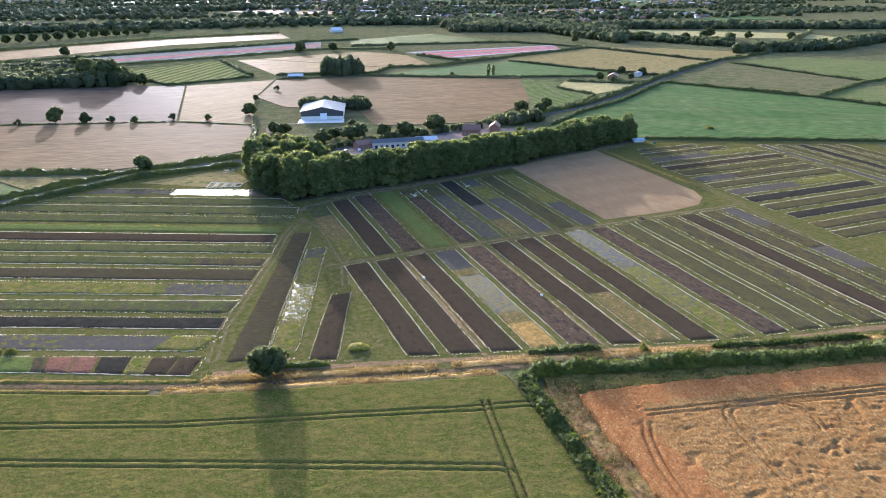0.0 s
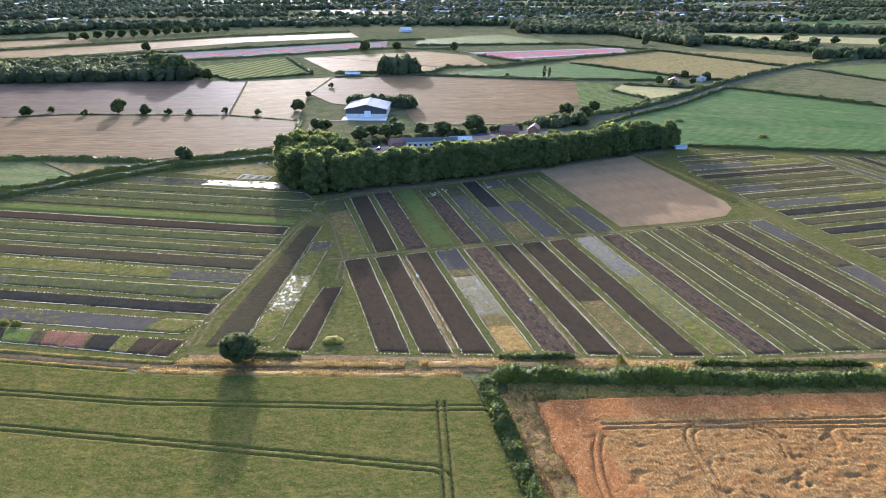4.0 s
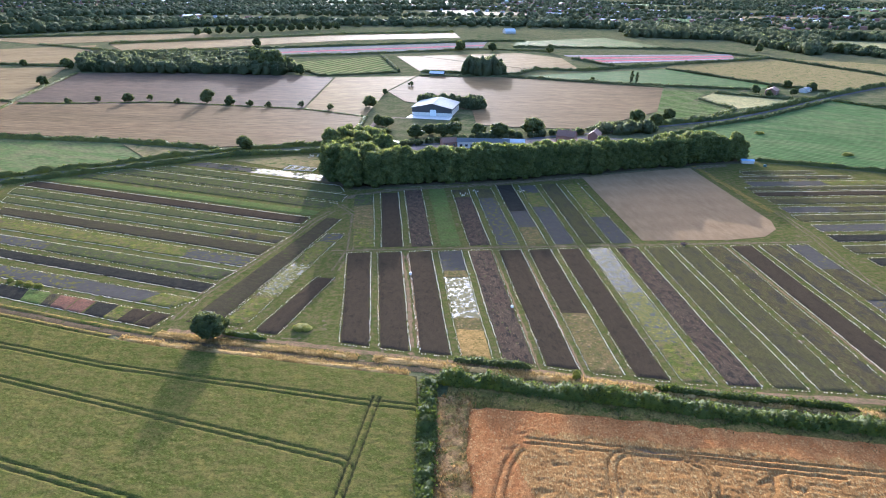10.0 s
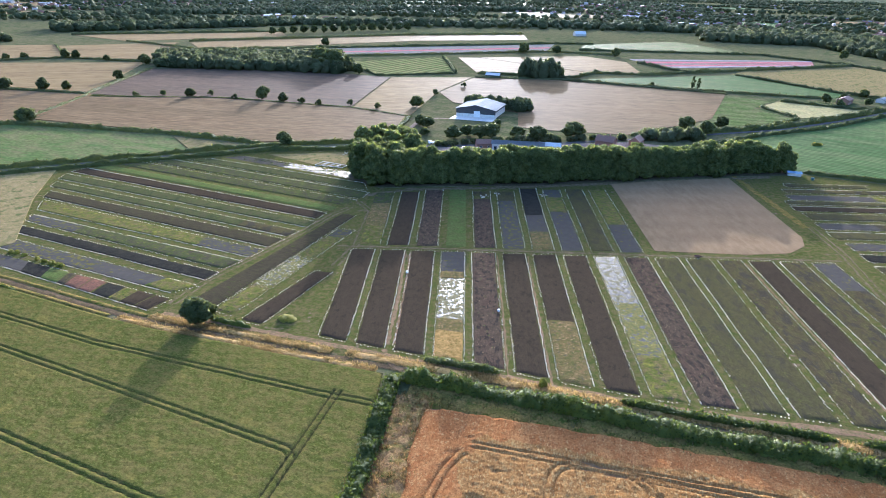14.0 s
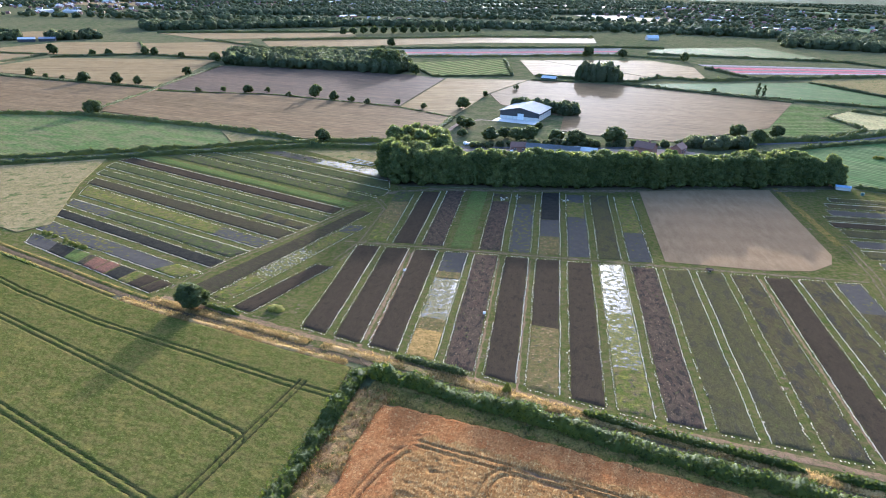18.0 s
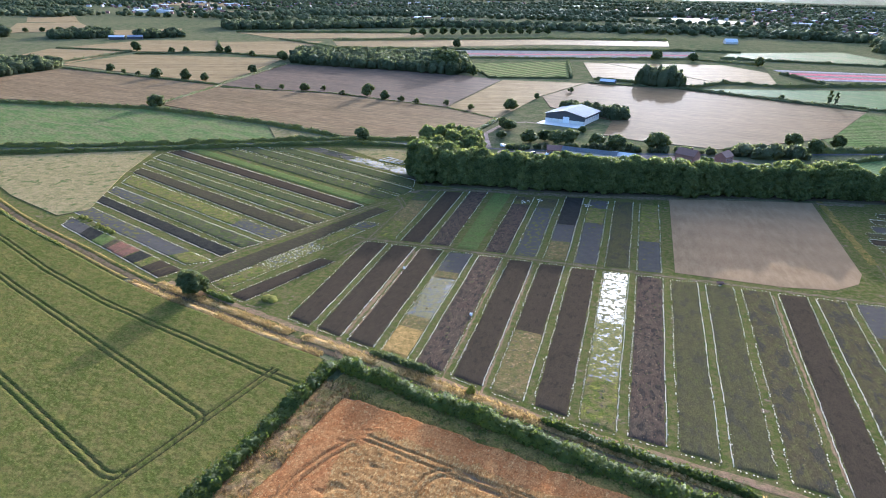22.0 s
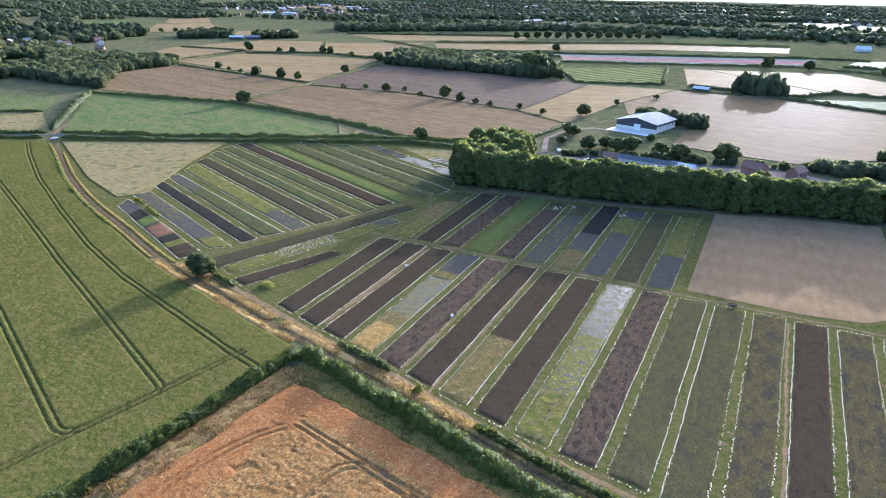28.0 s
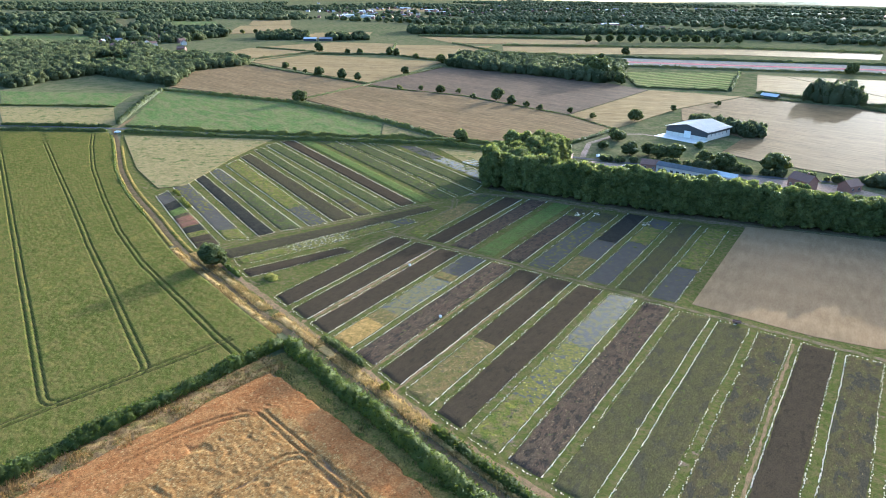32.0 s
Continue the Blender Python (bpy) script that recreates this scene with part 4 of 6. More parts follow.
grass_cards("dry_grass_tufts", along(-6, 62, 2.7), 2.6, 9000, 0.6, "dry_blades", "dry golden grass tufts on the bank", 72)
grass_cards("dry_grass_tufts", along(60, 340, 3.3), 3.2, 20000, 0.6, "dry_blades", "dry golden grass tufts beside the path", 76)
grass_cards("rough_grass_tufts", [(79, 126.5), (102, 120.6), (125, 114.8), (150, 108.3), (178, 101.3), (300, 73.8)], 10.5, 11000, 0.8, "rough_blades", "rough brown grass under the hedge", 73)
grass_cards("rough_grass_tufts", [(80.6, 124), (78.6, 105), (77, 85), (75, 62), (72.5, 40)], 9.0, 8000, 0.9, "russet_blades", "dry russet weeds beside the hedge", 74)

# ---- plots of the nursery ----
def lerp2(a, b, t):
    return (a[0] + (b[0] - a[0]) * t, a[1] + (b[1] - a[1]) * t)


ICO = bmesh.new()
bmesh.ops.create_icosphere(ICO, subdivisions=1, radius=1.0)
ICO_V = np.array([v.co[:] for v in ICO.verts])
ICO_F = np.array([[v.index for v in f.verts] for f in ICO.faces])
ICO.free()
ICO = bmesh.new()
bmesh.ops.create_icosphere(ICO, subdivisions=2, radius=1.0)
ICO2_V = np.array([v.co[:] for v in ICO.verts])
ICO2_F = np.array([[v.index for v in f.verts] for f in ICO.faces])
ICO.free()


def blobs_mesh(name, spots, mat, parent, rough=0.25, fine=False, seed=1):
    """Many lumps in one mesh; spots: x, y, z, rx, ry, rz (half sizes), turn."""
    rng = np.random.RandomState(seed)
    V, F = (ICO2_V, ICO2_F) if fine else (ICO_V, ICO_F)
    s = np.array(spots)
    n = len(s)
    k = 1 + rough * (rng.rand(n, len(V), 1) * 2 - 1)
    v = V[None] * k * s[:, None, 3:6]
    c, q = np.cos(s[:, 6])[:, None], np.sin(s[:, 6])[:, None]
    v = np.stack([v[..., 0] * c - v[..., 1] * q, v[..., 0] * q + v[..., 1] * c, v[..., 2]], 2) + s[:, None, :3]
    f = (F[None] + (np.arange(n) * len(V))[:, None, None]).reshape(-1, 3)
    ob = grid_mesh(name, v.reshape(-1, 3), f, mat)
    if parent:
        ob.parent = parent
    return ob


def bag_mesh():
    bm = bmesh.new()
    bmesh.ops.create_icosphere(bm, subdivisions=2, radius=1.0)
    for v in bm.verts:
        x, y, z = v.co
        pinch = 1 - 0.55 * max(0.0, x) ** 4
        v.co = (x * 0.34, y * 0.22 * pinch, 0.11 + 0.12 * max(-0.9, z) * pinch + 0.015 * math.sin(9 * x + 7 * y))
    me = bpy.data.meshes.new("sandbag")
    bm.to_mesh(me)
    bm.free()
    me.materials.append(M["bag"])
    me.shade_smooth()
    return me


BAG = bag_mesh()
single_bags = []


def edge_bags(p, q, z, near, seed, gap=0.8):
    """White bags along one edge of a plot."""
    rng = random.Random(seed)
    L = math.hypot(q[0] - p[0], q[1] - p[1])
    turn = math.atan2(q[1] - p[1], q[0] - p[0])
    nx, ny = -math.sin(turn), math.cos(turn)
    s, spots = 0.3, []
    while s < L:
        x, y = lerp2(p, q, s / L)
        o = rng.gauss(0, 0.13) + 0.12 * math.sin(s * 0.11 + seed)
        x, y, a = x + nx * o, y + ny * o, turn + rng.gauss(0, 0.5)
        k = rng.uniform(0.42, 0.9)
        if near and len(single_bags) < 300 and y < 160:
            single_bags.append((x, y, z, a, k * 0.95))
        else:
            spots.append((x, y, z + 0.12, 0.30 * k, 0.22 * k, 0.15 * k, a))
        s += max(0.4, rng.gauss(gap, 0.35))
        if rng.random() < 0.04:
            s += rng.uniform(1, 4)
    return spots


def fleece_roll(parent, p, q, z, seed, width=0.24):
    """A rolled-up cover that lies along the edge, sagging, wandering and torn in places."""
    rng = random.Random(seed)
    L = math.hypot(q[0] - p[0], q[1] - p[1])
    ux, uy = (q[0] - p[0]) / L, (q[1] - p[1]) / L
    n = max(4, int(L / 0.5))
    vs, fs, left = [], [], 0
    for i in range(n + 1):
        x, y = lerp2(p, q, i / n)
        o = 0.10 * math.sin(i * 0.08 + seed) + 0.06 * math.sin(i * 0.47 + seed * 2) + rng.gauss(0, 0.05)
        if left <= 0 and rng.random() < 0.08:
            left = rng.randint(1, 4)
        thin = 0.18 if left > 0 else 1.0
        left -= 1
        w, h = width / 2 * rng.uniform(0.5, 1.4) * thin, 0.13 * rng.uniform(0.5, 1.5) * thin
        for k, up in ((-1, 0), (-0.6, 0.8), (0.1, 1), (0.7, 0.75), (1, 0)):
            vs.append((x - uy * (o + k * w), y + ux * (o + k * w), z + h * up))
    for i in range(n):
        for k in range(4):
            fs.append((i * 5 + k, i * 5 + k + 1, i * 5 + k + 6, i * 5 + k + 5))
    return mesh_ob("rolled_fleece", vs, fs, M["fleece"], parent, smooth=True)


HEIGHTS = {"sage_bed": 0.24, "slate_bed": 0.24, "dark_bed": 0.24, "red_bed": 0.24, "black_bed": 0.16, "olive_bed": 0.24, "umber_bed": 0.24, "weed_bed": 0.22, "dark_weed": 0.26, "lush": 0.25, "straw_bed": 0.3, "rust_bed": 0.24, "terracotta": 0.3, "sheet_weedy": 0.12, "wet_weedy": 0.1, "slate_weedy": 0.12, "sheet": 0.06, "sheet_wet": 0.06, "sheet_dark": 0.06}
WORDS = {"sage_bed": "sage-green low plants", "slate_bed": "dark grey-brown plants", "dark_bed": "dark plum-brown plants", "red_bed": "red-brown plants", "black_bed": "black ground cover", "olive_bed": "olive-brown low plants", "umber_bed": "umber-brown low plants", "weed_bed": "weedy green growth", "dark_weed": "dark green weeds", "lush": "lush bright green grass", "straw_bed": "straw-coloured plants", "rust_bed": "rust-brown plants", "terracotta": "terracotta-coloured plants", "sheet_weedy": "grey sheet overgrown with weeds", "wet_weedy": "shiny sheet with weed patches", "slate_weedy": "slate ground sheet with weeds", "sheet": "bare grey ground sheet", "sheet_wet": "shiny grey ground sheet", "sheet_dark": "slate-blue ground sheet"}
bed_count = 0


def bed(a, b, c, d, segs, edges=("dots", "dots"), tufts=(), near=False, ends=True, group="nursery plots"):
    """A long plot. It starts at the edge a-b and ends at d-c; segs: (from, to, cover) along it; edges: what lies along a-d and b-c."""
    global bed_count
    bed_count += 1
    seed = bed_count * 7
    words = WORDS[max(segs, key=lambda s: s[1] - s[0])[2]]
    root = thing("nursery_plot", 0, 0, 0, 0, "long plot of %s edged with white bags" % words, "plant bed", group)
    L = math.hypot(d[0] - a[0], d[1] - a[1])
    W = math.hypot(b[0] - a[0], b[1] - a[1])
    for t0, t1, kind in segs:
        nu, nv = max(3, int(L * (t1 - t0) / 0.9)), max(5, int(W / 0.75))
        u = np.linspace(t0, t1, nu)[:, None]
        v = np.linspace(0, 1, nv)[None, :]
        v = np.repeat(v, nu, 0)
        u = np.repeat(u, nv, 1)
        # ragged ends and sides
        P = [(a[i] * (1 - u) + d[i] * u) * (1 - v) + (b[i] * (1 - u) + c[i] * u) * v for i in (0, 1)]
        hgt = HEIGHTS[kind]
        starts, stops_ = [s[1] for s in segs], [s[0] for s in segs]
        lo = (u - t0) * L / 0.5 + (0.8 if t0 in starts else 0.0)
        hi = (t1 - u) * L / 0.5 + (0.8 if t1 in stops_ else 0.0)
        edge = np.minimum(np.minimum(v, 1 - v) * W / 0.5, np.minimum(lo, hi))
        shape = np.clip(edge, 0, 1) ** 0.6
        j = 0.5 * (lattice(P[0], P[1], 1.7, seed) - 0.5) * (1 - np.clip(edge, 0, 1))
        Z = 0.05 + hgt * shape * (0.68 + 0.62 * lattice(P[0], P[1], 0.95, seed + 1) * (0.55 + 0.6 * lattice(P[0], P[1], 5, seed + 2)))
        ob = grid_mesh("planting" if "sheet" not in kind else "ground_sheet", np.stack([P[0] + j, P[1] + j, Z], 2).reshape(-1, 3), grid_faces(nu, nv)[:, ::-1], M[kind])
        if ob.data.polygons[0].normal.z < 0:
            ob.data.flip_normals()
        ob.parent = root
        tagged(ob, WORDS[kind])
    def out(p, q, s):
        k = math.hypot(p[0] - q[0], p[1] - q[1])
        return (p[0] + (p[0] - q[0]) / k * s, p[1] + (p[1] - q[1]) / k * s)

    ax, ay = (b[0] - a[0]) / W * 0.35, (b[1] - a[1]) / W * 0.35
    sides = (((a[0] - ax, a[1] - ay), (d[0] - ax, d[1] - ay)), ((b[0] + ax, b[1] + ay), (c[0] + ax, c[1] + ay)))
    spots = []
    for side, (p, q) in zip(edges, sides):
        if side == "line":
            fleece_roll(root, p, q, 0.05, seed)
            spots += edge_bags(p, q, 0.06, near, seed + 3, 2.2)
        elif side == "dots":
            spots += edge_bags(p, q, 0.05, near, seed + 3 + (p == sides[1][0]))
    if ends:
        spots += edge_bags(out(a, d, 0.5), out(b, c, 0.5), 0.05, near, seed + 5, 1.0) + edge_bags(out(d, a, 1.0), out(c, b, 1.0), 0.05, near, seed + 6, 1.0)
    if spots:
        blobs_mesh("white_edging", spots, M["bag"], root, 0.2, seed=seed)["kind"] = "stuff"
    for t0, t1, n, kind, size in tufts:
        rng = random.Random(seed + 9)
        ts = []
        for i in range(n):
            t, w = rng.uniform(t0, t1), rng.uniform(0.05, 0.95)
            x, y = lerp2(lerp2(a, d, t), lerp2(b, c, t), w)
            k = rng.uniform(0.5, 1.3) * size
            ts.append((x, y, 0.09, k, k * rng.uniform(0.5, 0.9), (0.14 if kind == "bag" else 0.07) * rng.uniform(0.7, 1.5), rng.uniform(0, 3)))
        ob = blobs_mesh("weed_patch", ts, M[kind], root, 0.45, True, seed)
        ob["kind"] = "stuff"
        tagged(ob, {"leaf_yellow": "yellow-green weed clumps", "bag": "white pots on the sheet"}.get(kind) or WORDS[kind])
    return root


D_, L_ = "dots", "line"
FRONT = [
    ([(0, 1, "dark_bed")], (D_, L_), ()),
    ([(0, 1, "dark_bed")], (D_, L_), ()),
    ([(0, 1, "dark_bed")], (D_, L_), ()),
    ([(0, 0.24, "sheet_dark"), (0.24, 0.31, "rust_bed"), (0.31, 0.70, "wet_weedy"), (0.70, 0.80, "rust_bed"), (0.80, 1, "straw_bed")], (D_, L_), ((0.30, 0.72, 90, "rust_bed", 0.5), (0.05, 0.25, 14, "weed_bed", 0.35))),
    ([(0, 1, "red_bed")], (L_, D_), ()),
    ([(0, 1, "dark_bed")], (D_, L_), ()),
    ([(0, 0.61, "dark_bed"), (0.61, 1, "rust_bed")], (D_, L_), ()),
    ([(0, 1, "dark_bed")], (D_, D_), ()),
    ([(0, 0.42, "sheet_wet"), (0.42, 0.78, "sheet_weedy"), (0.78, 1, "weed_bed")], (D_, L_), ((0.42, 0.95, 260, "leaf_yellow", 0.35), (0.02, 0.4, 16, "dark_weed", 0.3))),
    ([(0, 1, "red_bed")], (D_, L_), ()),
    ([(0, 1, "olive_bed")], (D_, L_), ()),
    ([(0, 1, "olive_bed")], (L_, D_), ()),
    ([(0, 1, "umber_bed")], (D_, D_), ()),
    ([(0, 1, "dark_bed")], (L_, D_), ()),
    ([(0, 1, "umber_bed")], (L_, D_), ()),
    ([(0, 0.22, "sheet_dark"), (0.22, 0.45, "umber_bed"), (0.45, 0.65, "sheet_dark"), (0.65, 1, "olive_bed")], (D_, D_), ((0.2, 0.7, 60, "rust_bed", 0.6),)),
]
for k, (segs, edges, tf) in enumerate(FRONT):
    x0 = 47 + 12.0 * k
    xb = x0 + 2.2 - 0.28 * k
    y0, y1 = float(bent(BED_END, xb)), float(bent(BED_END, xb + 8.4))
    bed((x0, 221.6), (x0 + 8.6, 222.2), (xb + 8.4, y1), (xb, y0), segs, edges, tf, near=k in (5, 6, 7, 8, 9, 10))

bed((45.5, 296), (54.5, 297.5), (57, 228), (48.5, 228), [(0, 0.25, "dark_weed"), (0.25, 0.7, "rust_bed"), (0.7, 1, "weed_bed")], ("", D_), (), ends=False)
UPPER = [
    ([(0, 1, "dark_bed")], (D_, L_), (), 299),
    ([(0, 1, "red_bed")], (D_, D_), (), 303),
    ([(0, 1, "lush")], ("", ""), (), 305),
    ([(0, 0.1, "umber_bed"), (0.16, 1, "red_bed")], (D_, L_), (), 303),
    ([(0, 0.2, "olive_bed"), (0.2, 1, "slate_weedy")], (D_, D_), (), 304),
    ([(0, 0.5, "black_bed"), (0.5, 0.76, "sheet_dark"), (0.76, 1, "rust_bed")], (D_, L_), (), 310),
    ([(0, 0.16, "sheet_dark"), (0.16, 0.42, "weed_bed"), (0.42, 1, "sheet_dark")], (D_, D_), ((0.1, 0.5, 25, "weed_bed", 1.2),), 309),
    ([(0, 1, "olive_bed")], (D_, D_), (), 311),
    ([(0, 0.62, "weed_bed"), (0.62, 1, "sheet_dark")], (D_, D_), (), 311),
]
for k, (segs, edges, tf, top) in enumerate(UPPER):
    x0 = 58.8 + 12.0 * k
    xb = 60.4 + 11.83 * k
    bed((x0, top), (x0 + 8.2, top + 0.8), (xb + 8.2, 227.6), (xb, 227.2), segs, edges, tf, ends=False)

# the slanting block
SLANT = [
    ((-122, 327), (-126, 319.5), (24, 256), (27, 264), [(0, 1, "dark_bed")], (L_, L_), ()),
    ((-126, 315), (-125, 305.5), (22, 245), (24.3, 252), [(0, 1, "sage_bed")], (D_, L_), ()),
    ((-122.5, 300), (-121, 292), (17, 233.4), (19.8, 240), [(0, 0.82, "sage_bed"), (0.82, 1, "umber_bed")], (D_, L_), ()),
    ((-116.5, 284.5), (-114, 275), (12.5, 221.4), (16.1, 230.3), [(0, 1, "slate_bed")], (D_, L_), ()),
    ((-111, 270.5), (-105.4, 257), (8.3, 210.7), (11.6, 218), [(0, 0.78, "weed_bed"), (0.78, 1, "slate_weedy")], (D_, L_), ((0.1, 0.7, 60, "rust_bed", 1.4),)),
    ((-103.2, 250.3), (-100.9, 242), (2.2, 199), (6.7, 206.6), [(0, 0.28, "slate_weedy"), (0.28, 1, "dark_weed")], (L_, D_), ((0.25, 0.95, 60, "weed_bed", 1.0),)),
    ((-98.5, 236), (-95.4, 228.2), (-0.5, 189.3), (1.8, 195.8), [(0, 1, "black_bed")], (D_, L_), ()),
    ((-94.8, 222), (-91.6, 212), (-8, 178.4), (-1, 184.2), [(0, 0.55, "slate_weedy"), (0.55, 0.86, "sheet_dark"), (0.86, 1, "weed_bed")], (D_, L_), ()),
    ((-88, 206), (-84, 197), (-10, 165.5), (-6, 173.6), [(0, 0.20, "sheet_dark"), (0.20, 0.34, "black_bed"), (0.34, 0.45, "lush"), (0.45, 0.50, "umber_bed"), (0.50, 0.58, "terracotta"), (0.585, 0.66, "terracotta"), (0.67, 0.77, "black_bed"), (0.77, 0.84, "weed_bed"), (0.84, 0.92, "dark_bed"), (0.925, 1, "dark_bed")], (D_, L_), ()),
    ((-112, 333.5), (-119, 329), (28.5, 266), (31, 272.5), [(0, 1, "lush")], ("", ""), ((0, 1, 90, "weed_bed", 1.2),)),
    ((-98, 342.5), (-108, 336), (33, 275.5), (38, 283), [(0, 1, "dark_weed")], (D_, ""), ((0, 1, 90, "weed_bed", 1.2),)),
    ((-82, 349.5), (-94, 344), (39, 286), (41, 297), [(0, 1, "dark_weed")], (L_, D_), ((0, 1, 50, "umber_bed", 1.2),)),
    ((-62, 354.5), (-74, 350), (40, 300), (36, 313), [(0, 1, "sage_bed")], (L_, D_), ()),
    ((-45, 362), (-55, 357.5), (34, 318), (31, 331), [(0, 0.45, "sheet_dark"), (0.45, 1, "sheet_wet")], (D_, ""), ((0.1, 0.9, 60, "dark_weed", 1.2),)),
    ((34.8, 264), (41.2, 261.5), (9.8, 166.3), (-0.2, 168.6), [(0, 1, "slate_bed")], ("", D_), ()),
    ((37, 243.5), (44, 242.5), (18.5, 164.5), (11.5, 167.5), [(0, 0.12, "slate_weedy"), (0.12, 0.40, "weed_bed"), (0.40, 0.74, "sheet_weedy"), (0.74, 1, "weed_bed")], (D_, D_), ((0.36, 0.8, 90, "weed_bed", 0.6), (0.40, 0.78, 170, "bag", 0.24))),
    ((37.2, 199.8), (43.4, 199.2), (29.5, 159), (22.3, 161.4), [(0, 1, "dark_bed")], (D_, D_), ()),
]
for a, b, c, d, segs, edges, tf in SLANT:
    bed(a, b, c, d, segs, edges, tf, group="slanting nursery plots", ends="" not in edges)

# the block past the bare field
ACROSS = [
    (174, 182, 300, "olive_bed"), (185.5, 193, 340, "umber_bed"), (199.6, 206.8, 345, "black_bed"), (211.5, 220, 338, "olive_bed"), (224.2, 232, 335, "black_bed"),
    (236.5, 244.5, 332, "sheet_dark"), (249, 257.6, 338, "olive_bed"), (261, 269, 336, "umber_bed"), (273.5, 282.6, 338, "olive_bed"),
    (286, 293, 338, "dark_bed"), (296, 301.5, 336, "olive_bed"), (303.5, 311.5, 333, "sheet_dark"), (315.5, 322, 320, "umber_bed"), (326, 332, 305, "olive_bed"),
]
for k, (y0, y1, x1, kind) in enumerate(ACROSS):
    x0 = 250 + (k % 3) * 0.7 + max(0, k - 10) * 4
    segs = [(0, 1, kind)] if kind != "sheet_dark" else [(0, 0.55, kind), (0.55, 1, "weed_bed")]
    if k == 7:
        segs = [(0, 0.3, "sheet_dark"), (0.3, 1, kind)]
    bed((x0, y1), (x0, y0), (x1, y0), (x1, y1), segs, (D_ if k % 3 else L_, D_), (), group="plots past the bare field")
for x0, x1, y0, y1, kind in ((343.5, 349, 215, 314, "sheet_dark"), (355, 362, 200, 310, "olive_bed"), (366.5, 374, 200, 305, "black_bed"), (379, 387, 190, 300, "umber_bed"), (392, 400, 190, 296, "olive_bed")):
    bed((x0, y1), (x1, y1), (x1 - 2, y0), (x0 - 2, y0), [(0, 1, kind)], (D_, D_), (), group="plots past the bare field")

for x, y, z, a, k in single_bags:
    ob = new("sandbag", BAG)
    ob.matrix_basis = Matrix.Translation((x, y, z - 0.01)) @ Matrix.Rotation(a, 4, "Z") @ Matrix.Diagonal((k, k, k, 1))
    tagged(ob, "white woven sandbag lying at the plot edge", "sandbag", "sandbags along the plots")

# bare field and worn ground between the plots
field("bare_field", [(168.5, 323), (180, 327), (237, 341), (236, 250), (232.5, 240), (223, 231.5), (205, 228.5), (168.5, 229.5)], 0.10, "fallow", "raked pale bare soil in a square field")
ribbon("worn_path", [(40, 224.8), (240, 224.9)], 1.6, 0.075, M["worn"], "worn earth between two rows of plots", "path", "structure", wob=0.5)
for x0, x1, w in ((68.3, 70.3, 1.2), (70.3, 72.3, 1.2), (104.6, 105.4, 0.6), (116.6, 117.1, 0.6), (200.8, 201, 0.7)):
    ribbon("wheel_track", [(x0, 220), (x1 - 0.3, 185), (x1, 150 - (x0 > 100) * 28)], w, 0.072, M["soil_path"], "bare wheel track in the grass", "path", "structure", wob=0.3)
ribbon("wheel_track", [(69.8, 146.6), (71.0, 142.0), (72.9, 138.4), (76.2, 136.0)], 1.6, 0.17, M["soil_path"], "bare wheel track turning onto the lane", "path", "structure", wob=0.3, step=1.0)
for o in (0, 2.4):
    ribbon("wheel_track", [(35.5 + o, 273), (29.5 + o, 262), (20 + o, 236), (-1 + o, 188), (-5 + o, 170)][:5], 0.9, 0.07, M["worn"], "bare wheel track beside the slanting plots", "path", "structure", wob=0.3)
    ribbon("wheel_track", [(38 + o, 282), (46 + o, 268), (46.5 + o, 226), (42 + o, 205)], 0.8, 0.07, M["worn"], "bare wheel track in the grass", "path", "structure", wob=0.3)
    ribbon("wheel_track", [(244.5 + o, 262), (243 + o, 232), (236 + o, 190), (230 + o, 150)], 0.8, 0.07, M["worn"], "bare wheel track in the grass", "path", "structure", wob=0.3)
ribbon("worn_path", [(40, 291), (60, 303), (80, 306.5), (128, 314.5), (168, 324), (215, 335), (262, 345)], 4.0, 0.08, M["worn"], "bare earth along the foot of the trees", "path", "structure", wob=0.8)
ribbon("worn_path", [(241, 345), (243.5, 262)], 3.4, 0.068, M["rough_grass"], "rough strip beside the bare field", "path", "structure", wob=0.5)
ribbon("plot_margin", [(-100, 208), (-128, 270), (-137, 318)], 7.0, 0.06, M["pasture"], "mown green strip along the plot ends", "path", "structure", wob=0.5)
field("dry_patch", [(-30, 367), (17, 378), (27, 348), (9, 343)], 0.12, "meadow", "dry waste ground with rubbish beside the trees")


# ---- trees and hedges ----
def leaf_quads(rng, centres, radii, count, size):
    """Small leaf sprays over lumpy crowns."""
    per = rng.choice(len(centres), count, p=np.prod(radii, 1) ** 0.66 / np.sum(np.prod(radii, 1) ** 0.66))
    d = rng.normal(size=(count, 3))
    d /= np.linalg.norm(d, axis=1)[:, None]
    d[:, 2] = np.abs(d[:, 2]) * 0.9 + d[:, 2] * 0.1
    p = centres[per] + d * radii[per] * rng.uniform(0.84, 1.24, (count, 1))
    n = d + rng.normal(scale=0.55, size=(count, 3))
    n /= np.linalg.norm(n, axis=1)[:, None]
    t = np.cross(n, rng.normal(size=(count, 3)))
    t /= np.linalg.norm(t, axis=1)[:, None]
    b = np.cross(n, t)
    s = size * rng.uniform(0.55, 1.4, (count, 1))
    q = np.stack([p - t * s, p + b * s * 0.6 - n * s * 0.2, p + t * s, p - b * s * 0.6 - n * s * 0.15], 1)
    return q.reshape(-1, 3), np.arange(count * 4).reshape(-1, 4)


